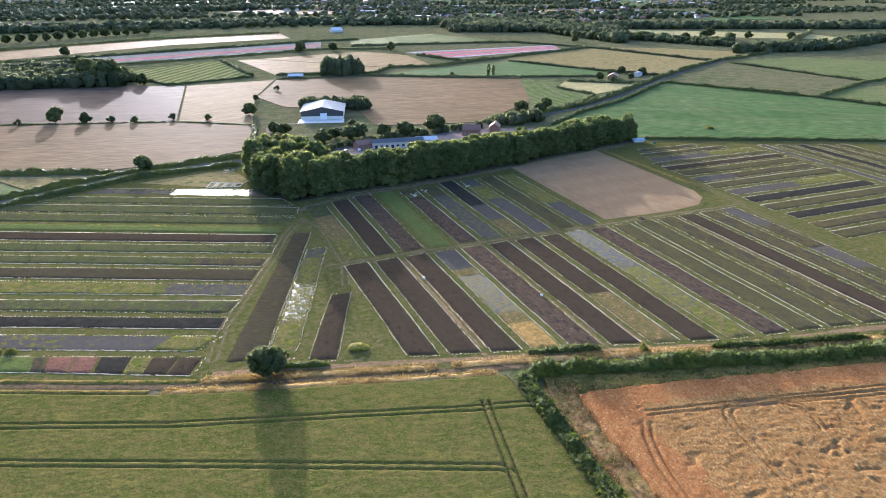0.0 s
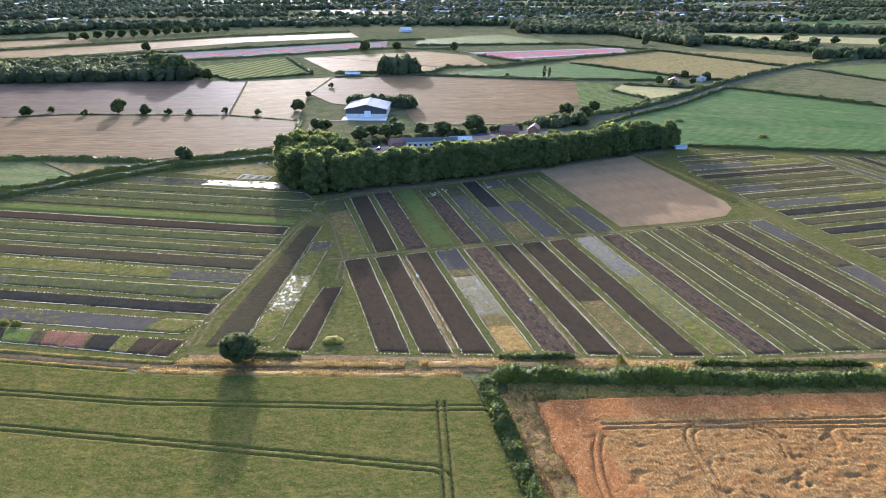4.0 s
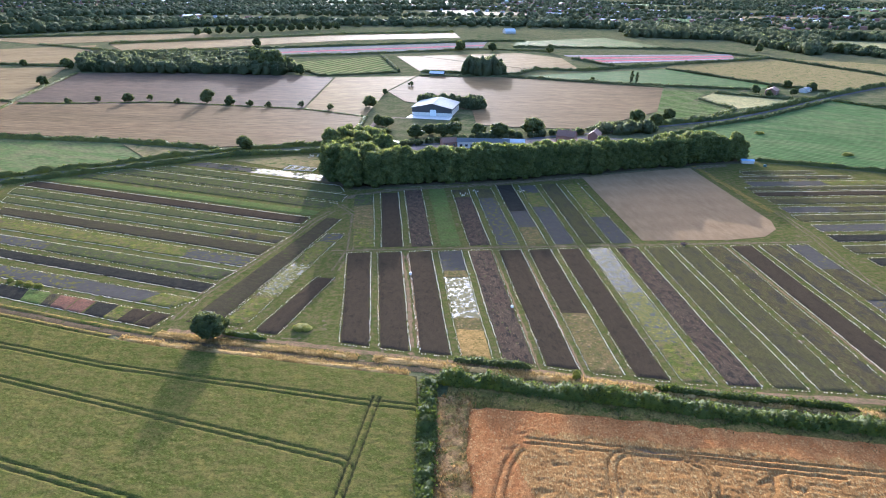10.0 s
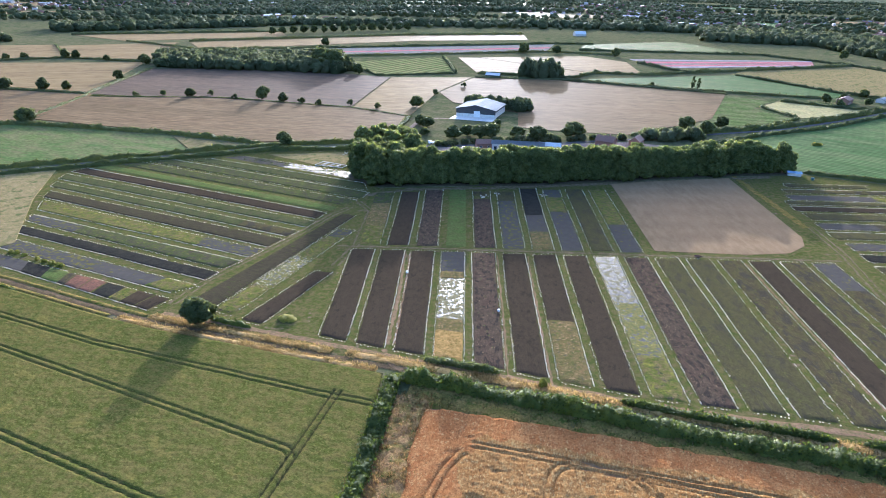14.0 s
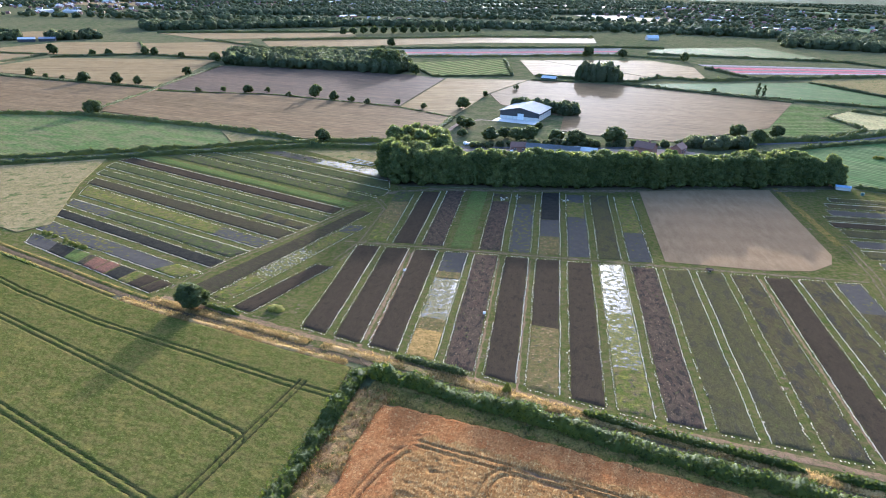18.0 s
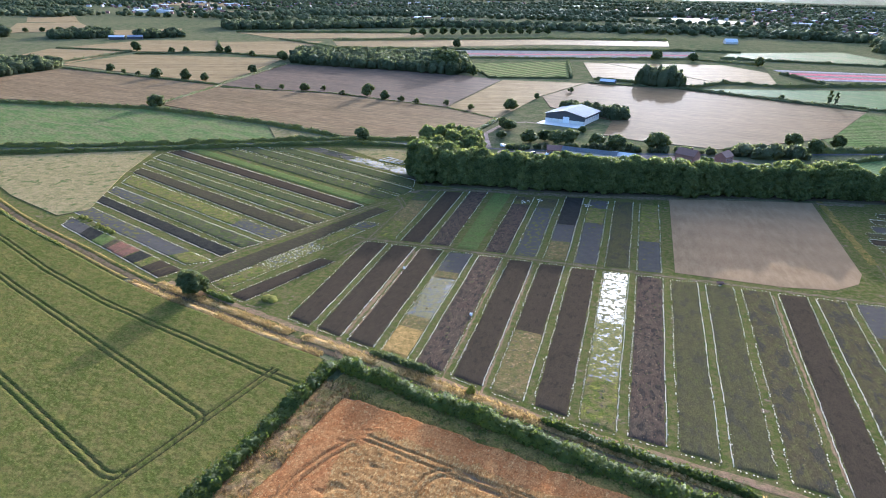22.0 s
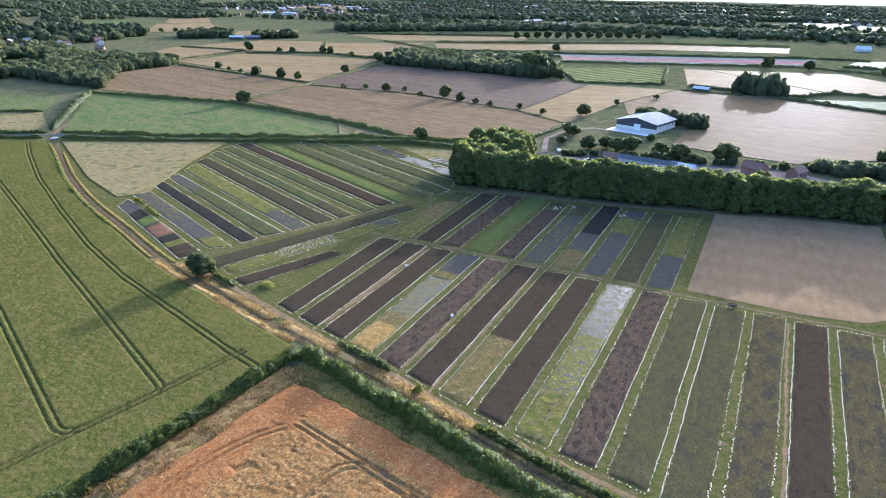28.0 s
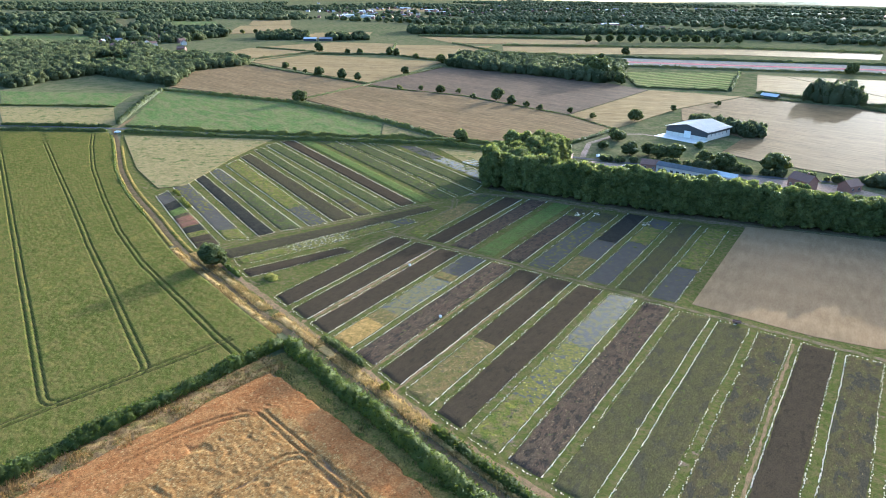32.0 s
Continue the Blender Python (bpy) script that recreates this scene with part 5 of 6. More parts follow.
def crown_mesh(name, r, z0, z1, lumps, leaves, size, mat, seed, taper=0.8):
    rng = np.random.RandomState(seed)
    cs, rs = [], []
    h = z1 - z0
    for i in range(lumps):
        u = (i + 0.5) / lumps
        z = z0 + h * (0.12 + 0.76 * u)
        w = math.sin(math.pi * min(1, 0.18 + 0.78 * u)) ** 0.7 if taper > 0.5 else (1.0 if u < 0.55 else 1.0 - 0.9 * (u - 0.55))
        a = 2.4 * i + rng.uniform(-0.5, 0.5)
        q = r * w * (rng.uniform(0.3, 0.95) if taper > 0.5 and r > 2.8 else rng.uniform(0.35, 0.78))
        k = r * (rng.uniform(0.17, 0.42) if taper > 0.5 and r > 2.8 else rng.uniform(0.24, 0.46)) * (0.75 + 0.4 * w)
        if taper < 0.5:
            z = z0 + h * (0.05 + 0.85 * u)
        cs.append((q * math.cos(a), q * math.sin(a), z))
        rs.append((k, k, k * rng.uniform(0.75, 1.05)))
    cs, rs = np.array(cs), np.array(rs)
    v1 = ICO2_V[None] * (1 + 0.2 * rng.normal(size=(lumps, len(ICO2_V), 1))) * rs[:, None] * 0.93 + cs[:, None]
    f1 = (ICO2_F[None] + (np.arange(lumps) * len(ICO2_V))[:, None, None]).reshape(-1, 3)
    v2, f2 = leaf_quads(rng, cs, rs, leaves, size)
    v1 = v1.reshape(-1, 3)
    me = bpy.data.meshes.new(name)
    me.from_pydata(np.vstack([v1, v2]).tolist(), [], f1.tolist() + (f2 + len(v1)).tolist())
    me.materials.append(mat)
    return me


def trunk_mesh(h, r, seed, spread):
    rng = random.Random(seed)
    bm = bmesh.new()

    def limb(p, q, r0, r1):
        axis = (q - p)
        m = axis.to_track_quat("Z", "Y").to_matrix()
        rings = []
        for t in (0, 0.5, 1):
            c = p.lerp(q, t) + Vector((rng.uniform(-1, 1), rng.uniform(-1, 1), 0)) * r0 * 0.3 * (t == 0.5)
            rad = r0 + (r1 - r0) * t
            rings.append([bm.verts.new(c + m @ Vector((rad * math.cos(k * math.pi / 3), rad * math.sin(k * math.pi / 3), 0))) for k in range(6)])
        for A, B in zip(rings, rings[1:]):
            for k in range(6):
                bm.faces.new((A[k], A[(k + 1) % 6], B[(k + 1) % 6], B[k]))

    top = Vector((0, 0, h))
    limb(Vector((0, 0, -0.1)), top, r, r * 0.55)
    for k in range(5):
        a = k * 1.26 + rng.uniform(-0.3, 0.3)
        limb(Vector((0, 0, h * rng.uniform(0.55, 0.95))), Vector((spread * math.cos(a), spread * math.sin(a), h + spread * rng.uniform(0.5, 1.2))), r * 0.45, r * 0.15)
    me = bpy.data.meshes.new("trunk")
    bm.to_mesh(me)
    bm.free()
    me.materials.append(M["bark"])
    return me


def tree_kind(r, z0, z1, lumps, leaves, size, mat, seed, taper=0.8):
    root = new("tree")
    c = new("crown", crown_mesh("crown", r, z0, z1, lumps, leaves, size, M[mat], seed, taper))
    t = new("trunk", trunk_mesh(z0 + (z1 - z0) * 0.3, 0.03 * z1, seed, r * 0.5))
    c.parent = t.parent = root
    return root


TREES = {
    "belt": [tree_kind(4.9, 0.2, 16.5, 50, 5200, 0.52, "leaf", s, 0.3) for s in (1, 2, 3, 4)],
    "round": [tree_kind(5.6, 0.9, 10.5, 30, 2800, 0.36, "leaf_dark", s) for s in (11, 12, 13)],
    "bush": [tree_kind(1.5, -0.5, 1.25, 18, 900, 0.16, "leaf_yellow", s) for s in (41, 42)],
    "small": [tree_kind(3.0, 0.4, 5.6, 14, 900, 0.28, "leaf_dark", s) for s in (21, 22)],
    "tall": [tree_kind(2.6, 0.8, 16.0, 16, 1200, 0.40, "leaf_dark", s, 0.9) for s in (31, 32)],
}
USED = set()


def tree(kind, x, y, scale, label, group="", seed=0, squash=1.0):
    rng = random.Random(int(x * 13 + y * 7 + seed))
    src = rng.choice(TREES[kind])
    m = pose(x, y, 0, 0, 0, rng.uniform(0, 360))
    s = scale * rng.uniform(0.92, 1.08)
    ob = copy_thing(src, m)
    ob.scale = (s, s, s * squash * rng.uniform(0.93, 1.07))
    return tagged(ob, label, "tree", group)


# the tall belt of trees behind the plots, and the broad clump at its end
BELT = [(60, 315), (78, 318), (130, 324), (168, 334), (212, 345), (244, 353), (277, 358)]
for k, (x, y) in enumerate(resample(BELT, 5.0)):
    rng = random.Random(k)
    size = 1.07 if x < 190 else 1.0 if x < 262 else 0.92
    tree("belt", x + rng.uniform(-1, 1), y + rng.uniform(-0.8, 0.8), size * rng.uniform(0.88, 1.08), "tall leafy tree in a dense belt", "trees of the belt")
    if x < 262:
        tree("belt", x + 2 + rng.uniform(-1, 1), y + 6.5, size * rng.uniform(0.9, 1.05), "tall leafy tree in a dense belt", "trees of the belt")
CLUMP = [(30, 322), (44, 309), (62, 313), (66, 330), (62, 372), (48, 384), (28, 374)]
rng = random.Random(5)
placed = []
for i in range(900):
    p = (rng.uniform(26, 67), rng.uniform(308, 385))
    if inside(p, CLUMP) and all(math.hypot(p[0] - q[0], p[1] - q[1]) > 6.6 for q in placed):
        placed.append(p)
for p in placed:
    tree("belt", p[0], p[1], rng.uniform(0.98, 1.18), "broad tree in a dense clump", "trees of the clump")
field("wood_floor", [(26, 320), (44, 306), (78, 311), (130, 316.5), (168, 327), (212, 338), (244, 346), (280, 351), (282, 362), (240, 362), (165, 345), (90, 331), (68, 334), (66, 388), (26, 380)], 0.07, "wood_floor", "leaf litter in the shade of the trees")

tree("round", 10.5, 157.5, 0.86, "dark round tree standing alone by the lane")

def hedge(name, pts, width, height, label, leaves=10, step=1.0, mat="leaf_hedge", seed=1, size=0.22):
    """A hedge: a lumpy body with leaf sprays over it."""
    line = np.array(resample(pts, step))
    d = np.gradient(line, axis=0)
    d /= np.linalg.norm(d, axis=1)[:, None]
    nrm = np.stack([-d[:, 1], d[:, 0]], 1)
    ang = np.linspace(0, math.pi, 9)
    n = len(line)
    s = np.arange(n) * step
    hs = height * (0.62 + 0.76 * lattice(s, s * 0 + seed * 9.7, 3.5, seed)) * (0.8 + 0.4 * lattice(s, s * 0 + 3.3, 14, seed + 1))
    ws = width / 2 * (0.75 + 0.5 * lattice(s, s * 0 + 7.7, 4.5, seed + 2))
    end = np.clip((np.minimum(s, s[-1] - s) + 0.8) / 3.5, 0.15, 1)
    hs, ws = hs * end ** 0.6, ws * end
    A = np.repeat(ang[None], n, 0)
    wob = 0.62 + 0.66 * np.random.RandomState(seed).rand(n, 9)
    off = np.cos(A) * ws[:, None] * wob
    Z = np.sin(A) ** 0.6 * hs[:, None] * wob - 0.05
    X = line[:, 0:1] + nrm[:, 0:1] * off
    Y = line[:, 1:2] + nrm[:, 1:2] * off
    root = thing(name, 0, 0, 0, 0, label, "hedge")
    body = grid_mesh("hedge_body", np.stack([X, Y, Z], 2).reshape(-1, 3), grid_faces(n, 9), M[mat])
    body.parent = root
    if leaves:
        rng = np.random.RandomState(seed + 5)
        cnt = int(n * step * leaves)
        i = rng.randint(0, n, cnt)
        cs = np.stack([line[:, 0], line[:, 1], hs * 0.45], 1)[i]
        a = rng.uniform(0.1, math.pi - 0.1, cnt)
        p = cs.copy()
        k = rng.uniform(0.85, 1.25, cnt)
        p[:, 0] += nrm[i, 0] * np.cos(a) * ws[i] * k + rng.normal(scale=0.4, size=cnt)
        p[:, 1] += nrm[i, 1] * np.cos(a) * ws[i] * k + rng.normal(scale=0.4, size=cnt)
        p[:, 2] = np.sin(a) ** 0.6 * hs[i] * k
        nn = rng.normal(size=(cnt, 3)) * 0.7 + np.array([0, 0, 0.8])
        nn /= np.linalg.norm(nn, axis=1)[:, None]
        t = np.cross(nn, rng.normal(size=(cnt, 3)))
        t /= np.linalg.norm(t, axis=1)[:, None]
        b = np.cross(nn, t)
        z = size * rng.uniform(0.6, 2.0, (cnt, 1))
        q = np.stack([p - t * z, p + b * z * 0.6, p + t * z, p - b * z * 0.6], 1)
        ob = grid_mesh("leaf_sprays", q.reshape(-1, 3), np.arange(cnt * 4).reshape(-1, 4), M[mat])
        ob.parent = root
        ob["kind"] = "stuff"
    return root


hedge("hedge", along(76, 340, -4.4, 8), 4.8, 2.9, "thick green hedge beside the farm lane", 45, 0.7, seed=3)
hedge("hedge", [(74.5, 133), (73.2, 115), (71.5, 95), (69.5, 72), (67, 45), (65, 20)], 4.4, 2.5, "overgrown green hedge between two crops", 45, 0.7, seed=4)
hedge("hedge", [(82, 142), (88, 140.5), (96, 138.2), (103, 136.5)], 2.6, 1.35, "dark bramble bushes on the lane bank", 40, 0.7, "leaf_dark", seed=6)
hedge("hedge", along(134, 185, 4.4, 6), 2.8, 1.3, "green bramble bushes beside the earth path", 40, 0.7, "leaf_hedge", seed=12)
hedge("hedge", along(187, 250, 5.0, 6), 2.8, 1.3, "green bramble bushes beside the earth path", 30, 0.7, "leaf_hedge", seed=13)
hedge("hedge", [(13, 161), (20, 158.5), (27, 156.5)], 2.0, 1.2, "low scrub beside the lone tree", 14, 0.7, seed=8)
hedge("hedge", along(-236, -60, -3.4, 8), 1.4, 0.8, "low scrubby hedge along the crop", 8, 1.0, seed=9)

FAR_HEDGES = [
    ([(-334, 236), (-262, 280)], 3.0, 2.2), ([(-256, 287), (-178, 317), (-105, 355), (-40, 389), (5, 401), (30, 404)], 3.2, 2.3),
    ([(-317, 226), (-250, 269)], 2.6, 2.0), ([(-239, 275), (-168, 306), (-97, 344.5), (-33, 377), (6, 384), (24, 385)], 3.0, 2.2),
    ([(-392, 411), (-312, 423), (-239, 435), (-185, 428), (-114, 416), (-44, 394)], 4.0, 2.6),
    ([(-424, 274), (-339, 328)], 2.5, 1.8), ([(-392, 410), (-335, 350), (-268, 288)], 5.0, 3.0),
    ([(-239, 440), (-254, 557), (-262, 576), (-284, 750)], 2.5, 1.6), ([(-500, 612), (-400, 592), (-262, 570)], 2.5, 1.6),
    ([(-250, 558), (-130, 562), (-9, 529), (44, 496)], 2.0, 1.0), ([(-530, 640), (-545, 660), (-560, 798)], 3.0, 2.2),
    ([(-534, 768), (-440, 838), (-322, 808)], 3.5, 2.5), ([(-690, 790), (-562, 799)], 3.0, 2.2), ([(-560, 1006), (-440, 838)], 3.0, 2.0),
    ([(44, 496), (38, 440), (30, 410)], 3.0, 1.8), ([(93, 729), (186, 722), (342, 643)], 3.0, 1.8),
    ([(191, 725), (304, 667), (431, 628)], 3.5, 2.2), ([(404, 796), (462, 664), (500, 608)], 4.0, 2.5),
    ([(205, 445), (262, 460), (325, 484), (388, 524), (476, 586), (560, 640), (670, 700), (800, 745)], 5.0, 3.2),
    ([(250, 418), (300, 455), (359, 485), (468, 564)], 3.5, 2.2), ([(469, 564), (539, 438), (556, 385), (590, 300)], 4.0, 2.6),
    ([(284, 356), (434, 291), (600, 221)], 3.0, 2.0), ([(541, 438), (672, 490), (710, 494), (890, 605)], 4.0, 2.6),
    ([(662, 676), (673, 490)], 3.5, 2.4), ([(347, 576), (356, 522), (300, 470)], 3.0, 2.0), ([(378, 608), (440, 562)], 3.5, 2.4),
    ([(72, 760), (48, 936)], 4.0, 3.0), ([(97, 763), (206, 740), (237, 786), (294, 776), (352, 803)], 4.0, 3.0),
    ([(-76, 850), (-16, 729), (70, 758)], 3.0, 2.0), ([(312, 905), (350, 803), (548, 885), (602, 912)], 5.0, 3.5),
    ([(-100, 917), (60, 975), (205, 1034), (300, 1000)], 4.0, 2.6), ([(-140, 1028), (232, 1174), (300, 1180)], 4.0, 3.0),
    ([(258, 1068), (530, 1042), (604, 914), (655, 692)], 5.0, 3.2), ([(-385, 1094), (-44, 1310), (190, 1384)], 5.0, 4.0),
    ([(-486, 1083), (-315, 970), (-120, 1040)], 4.0, 3.0), ([(-640, 1185), (-300, 1342)], 5.0, 4.0), ([(800, 745), (1000, 880), (1200, 1020)], 8.0, 6.0),
]
for k, (pts, w, h) in enumerate(FAR_HEDGES):
    far = pts[0][1] > 600
    hedge("hedge", pts, w, h, "clipped green hedge beside a field" if not far else "dark hedge between distant fields", 5 if not far else 1.5, 1.6 if not far else 3.0, "leaf_dark" if not far else "leaf_hazed", 60 + k, 0.35 if not far else 0.6)

# hedgerow and field trees: x, y, size
LONE = [
    (-232, 441, 1.05), (-28, 393, 0.9), (-162, 565, 0.75), (-94, 560, 1.15), (-73, 549, 0.75), (45, 538, 0.95), (54, 466, 0.95), (165, 745, 0.7),
    (251, 468, 1.05), (262, 458, 0.85), (226, 441, 0.7), (137, 424, 1.2), (163, 434, 1.25), (80, 424, 1.15), (98, 427, 1.1), (106, 430, 1.15), (124, 432, 0.9), (60, 458, 1.0), (90, 432, 0.9),
    (-348, 586, 1.05), (-310, 584, 1.0), (-290, 588, 0.75), (-431, 612, 0.8), (-278, 661, 0.85), (-442, 838, 1.0), (-425, 834, 1.0), (-372, 812, 0.7),
    (-310, 786, 1.2), (-557, 803, 1.2), (-480, 812, 0.8), (-500, 806, 0.8), (-40, 742, 1.1), (280, 480, 0.85), (938, 1017, 1.5), (927, 955, 1.2),
    (418, 606, 0.75), (441, 618, 0.7), (452, 598, 0.6), (486, 622, 0.8), (420, 585, 0.6),
    (30, 398, 0.6), (112, 470, 0.6), (60, 430, 0.6), (300, 985, 1.1), (216, 1010, 1.2), (166, 1006, 1.3), (470, 640, 0.8), (-150, 1075, 1.1),
]
for x, y, s in LONE:
    tree("round", x, y, s, squash=0.8 if 410 < y < 480 and 50 < x < 200 else 1.0, label="dark round tree standing in a hedgerow" if y < 700 else "dark distant tree between fields", group="hedgerow trees")
SMALL = [(-379, 595), (-361, 596), (-405, 603), (-188, 568), (-147, 576), (-55, 544), (-39, 538), (-12, 541), (13, 528), (57, 604), (83, 656), (-210, 560), (-118, 556), (280, 689)]
for x, y in SMALL:
    tree("small", x, y, 0.9, "small round tree in a field edge", "small field trees")
tree("bush", 36.3, 162.6, 1.9, "low yellow-green dome bush on the grass", squash=0.5)
tree("bush", 114.5, 131.5, 0.9, "small dark bush on the grass bank", squash=1.6)
for x, y in ((-84, 207.4), (-81, 206.7), (-77, 204.9), (-70, 202.1), (-66, 199.8)):
    tree("bush", x, y, 0.8, "clipped dark bush in a row", "row of clipped bushes", squash=1.1)
for x, y in ((325, 428), (327.5, 428.6), (349, 365.5), (352, 366)):
    tree("bush", x, y, 1.5, "scrubby bush standing in the green crop", "bushes in the crop", squash=0.9)
for x, y, s in ((317, 673, 0.95), (322, 671, 0.85)):
    tree("tall", x, y, s, "tall narrow dark tree in a field", "pair of tall trees")


def woods(name, poly, gap, r, label, seed, h=1.0, mat="leaf_hazed", holes=0.0):
    """A far wood as one mass of uneven crowns."""
    rng = random.Random(seed)
    xs, ys = [p[0] for p in poly], [p[1] for p in poly]
    spots = []
    y = min(ys)
    while y < max(ys):
        x = min(xs)
        while x < max(xs):
            p = (x + rng.uniform(-gap, gap) * 0.45, y + rng.uniform(-gap, gap) * 0.45)
            if inside(p, poly) and not any(inside(p, c) for c in CLEARINGS) and not (inside(p, VILLAGE) and rng.random() < 0.72) and (not holes or lattice(p[0] * 0.6, p[1] * 1.7, 190, 5) > holes):
                k = r * rng.uniform(0.6, 1.35)
                for j in range(2):
                    q, a = k * (rng.uniform(0.3, 0.5) if gap < 14 else rng.uniform(0.5, 0.8)), rng.uniform(0, 6.28)
                    spots.append((p[0] + math.cos(a) * k * 0.7, p[1] + math.sin(a) * k * 0.7, k * h * rng.uniform(0.7, 1.5), q, q, q * 0.9 * h, a))
                spots.append((p[0], p[1], k * 0.75 * h, k, k * rng.uniform(0.85, 1.15), k * rng.uniform(0.8, 1.15) * h, rng.uniform(0, 3)))
            x += gap
        y += gap
    ob = blobs_mesh(name, spots, M[mat], None, 0.34, gap < 14, seed)
    if gap < 14:
        # leaf sprays break up the crowns
        s = np.array(spots)
        q, f = leaf_quads(np.random.RandomState(seed), s[:, :3], s[:, 3:6], len(s) * (40 if gap < 12 else 30), 1.0)
        sp = grid_mesh("leaf_sprays", q, f, M[mat])
        sp.parent = ob
        sp["kind"] = "stuff"
    return tagged(ob, label, "wood", kind="stuff")


for k in range(15):
    tree("round", -300 + 17.5 * k, 1284 + 12.6 * k, 1.35, "large dark tree in a far row", "row of far trees", seed=k)
for k in range(6):
    tree("round", -990 + 15 * k, 979 + 23 * k, 0.9, "round tree in a row along a far field", "row of field trees", seed=k)
woods("wood", [(-815, 900), (-745, 965), (-800, 1020), (-870, 955)], 9, 6, "dark clump of trees round a farm", 17, 1.1)
woods("wood", [(-700, 985), (-650, 1040), (-690, 1070), (-735, 1010)], 9, 6, "dark clump of trees beside a farm", 18, 1.1)
woods("wood", [(518, 1290), (689, 1222), (692, 943), (835, 1135), (829, 1470), (600, 1520)], 12, 7.5, "long grey-green wood behind the far fields", 19, 0.95)
woods("wood", [(743, 1012), (822, 836), (878, 893), (800, 1091)], 10, 5, "line of trees along a far lane", 20, 0.95)
for k in range(9):
    tree("round", 640 + 46 * k + (k % 3) * 12, 1012 - 12 * k + (k % 2) * 30, 1.3, "dark distant tree between fields", "hedgerow trees", seed=k)
for x, y, s in ((-72, 756, 2.3), (-92, 790, 2.4), (-60, 775, 1.7), (-110, 860, 1.8)):
    tree("round", x, y, s, "large dark tree at the end of a wood", "trees at the wood end")
woods("wood", [(-285, 762), (-185, 750), (-62, 737), (-50, 770), (-95, 905), (-330, 870)], 7.5, 5.5, "dark wood behind the brown field", 1, 1.05)
woods("wood", [(84, 540), (118, 534), (136, 524), (142, 530), (140, 541), (112, 549), (88, 551)], 3.4, 2.9, "dark screen of trees behind the barn", 2, 1.45)
woods("wood", [(146, 735), (186, 728), (194, 742), (188, 756), (152, 762)], 6.5, 4.8, "dark copse in the field", 3, 1.75)
woods("wood", [(-560, 440), (-402, 430), (-500, 525), (-500, 612), (-535, 640), (-700, 620)], 7.5, 4.9, "broad dark wood beyond the paddocks", 4)
woods("wood", [(-860, 440), (-610, 330), (-520, 330), (-560, 440), (-700, 620), (-840, 690), (-940, 640)], 8.5, 5.4, "dark woods round the village", 5)
woods("wood", [(-1000, 520), (-860, 440), (-940, 640), (-840, 700), (-900, 860), (-1000, 820), (-1120, 540)], 10.5, 6.2, "dark trees between village houses", 15, holes=0.3)
woods("wood", [(560, 1365), (669, 1330), (899, 1243), (1130, 1157), (1442, 1040), (1700, 945), (1740, 1000), (1470, 1110), (1150, 1230), (910, 1315), (680, 1400), (560, 1440)], 13, 8, "long dark wood before the town", 7, 0.9)
woods("wood", [(-700, 1230), (-321, 1540), (-94, 1575), (300, 1640), (560, 1500), (580, 1570), (300, 1710), (-110, 1650), (-350, 1620), (-760, 1330)], 13, 8, "long line of trees before the town", 8, 0.9)
woods("wood", [(-900, 1780), (-243, 2300), (300, 2500), (300, 2600), (-260, 2410), (-950, 1900)], 16, 9, "distant dark belt of wood", 16, 0.9)
woods("wood", [(760, 765), (860, 745), (930, 740), (1180, 830), (1180, 860), (920, 772), (800, 800)], 11, 7, "trees along the valley lane", 6, 0.9)
woods("wood", [(210, 425), (255, 432), (252, 448), (205, 440)], 6, 3.6, "scrubby trees by the lane", 9)
woods("wood", [(66, 396), (120, 412), (200, 430), (198, 436), (118, 420), (64, 402)], 5, 2.2, "bushes along the yard", 10, 0.9)
woods("wood", [(-1700, 700), (-1340, 680), (-1190, 780), (-1010, 660), (-890, 900), (-1050, 1000), (-1180, 1080), (-1290, 1030), (-1450, 1160), (-1700, 1300)], 14, 8.5, "distant dark woods", 11, holes=0.36)
woods("wood", [(-2300, 2300), (-1300, 1560), (2300, 1500), (3300, 2300), (2600, 4550), (-2200, 4550)], 33, 8.5, "trees among the distant town", 12, 0.75, holes=0.52)


woods("wood", [(-3600, 1400), (-2600, 700), (-1250, 640), (-1320, 860), (-1500, 1000), (-1300, 1550), (-2300, 2300), (-2600, 2700)], 26, 9, "dark woods on the far plain", 13, 0.8, holes=0.42)
woods("wood", [(2300, 1500), (1600, 900), (1500, 740), (2600, 400), (3600, 1400), (3300, 2300)], 34, 9.5, "dark trees on the far plain", 14, 0.8, holes=0.5)


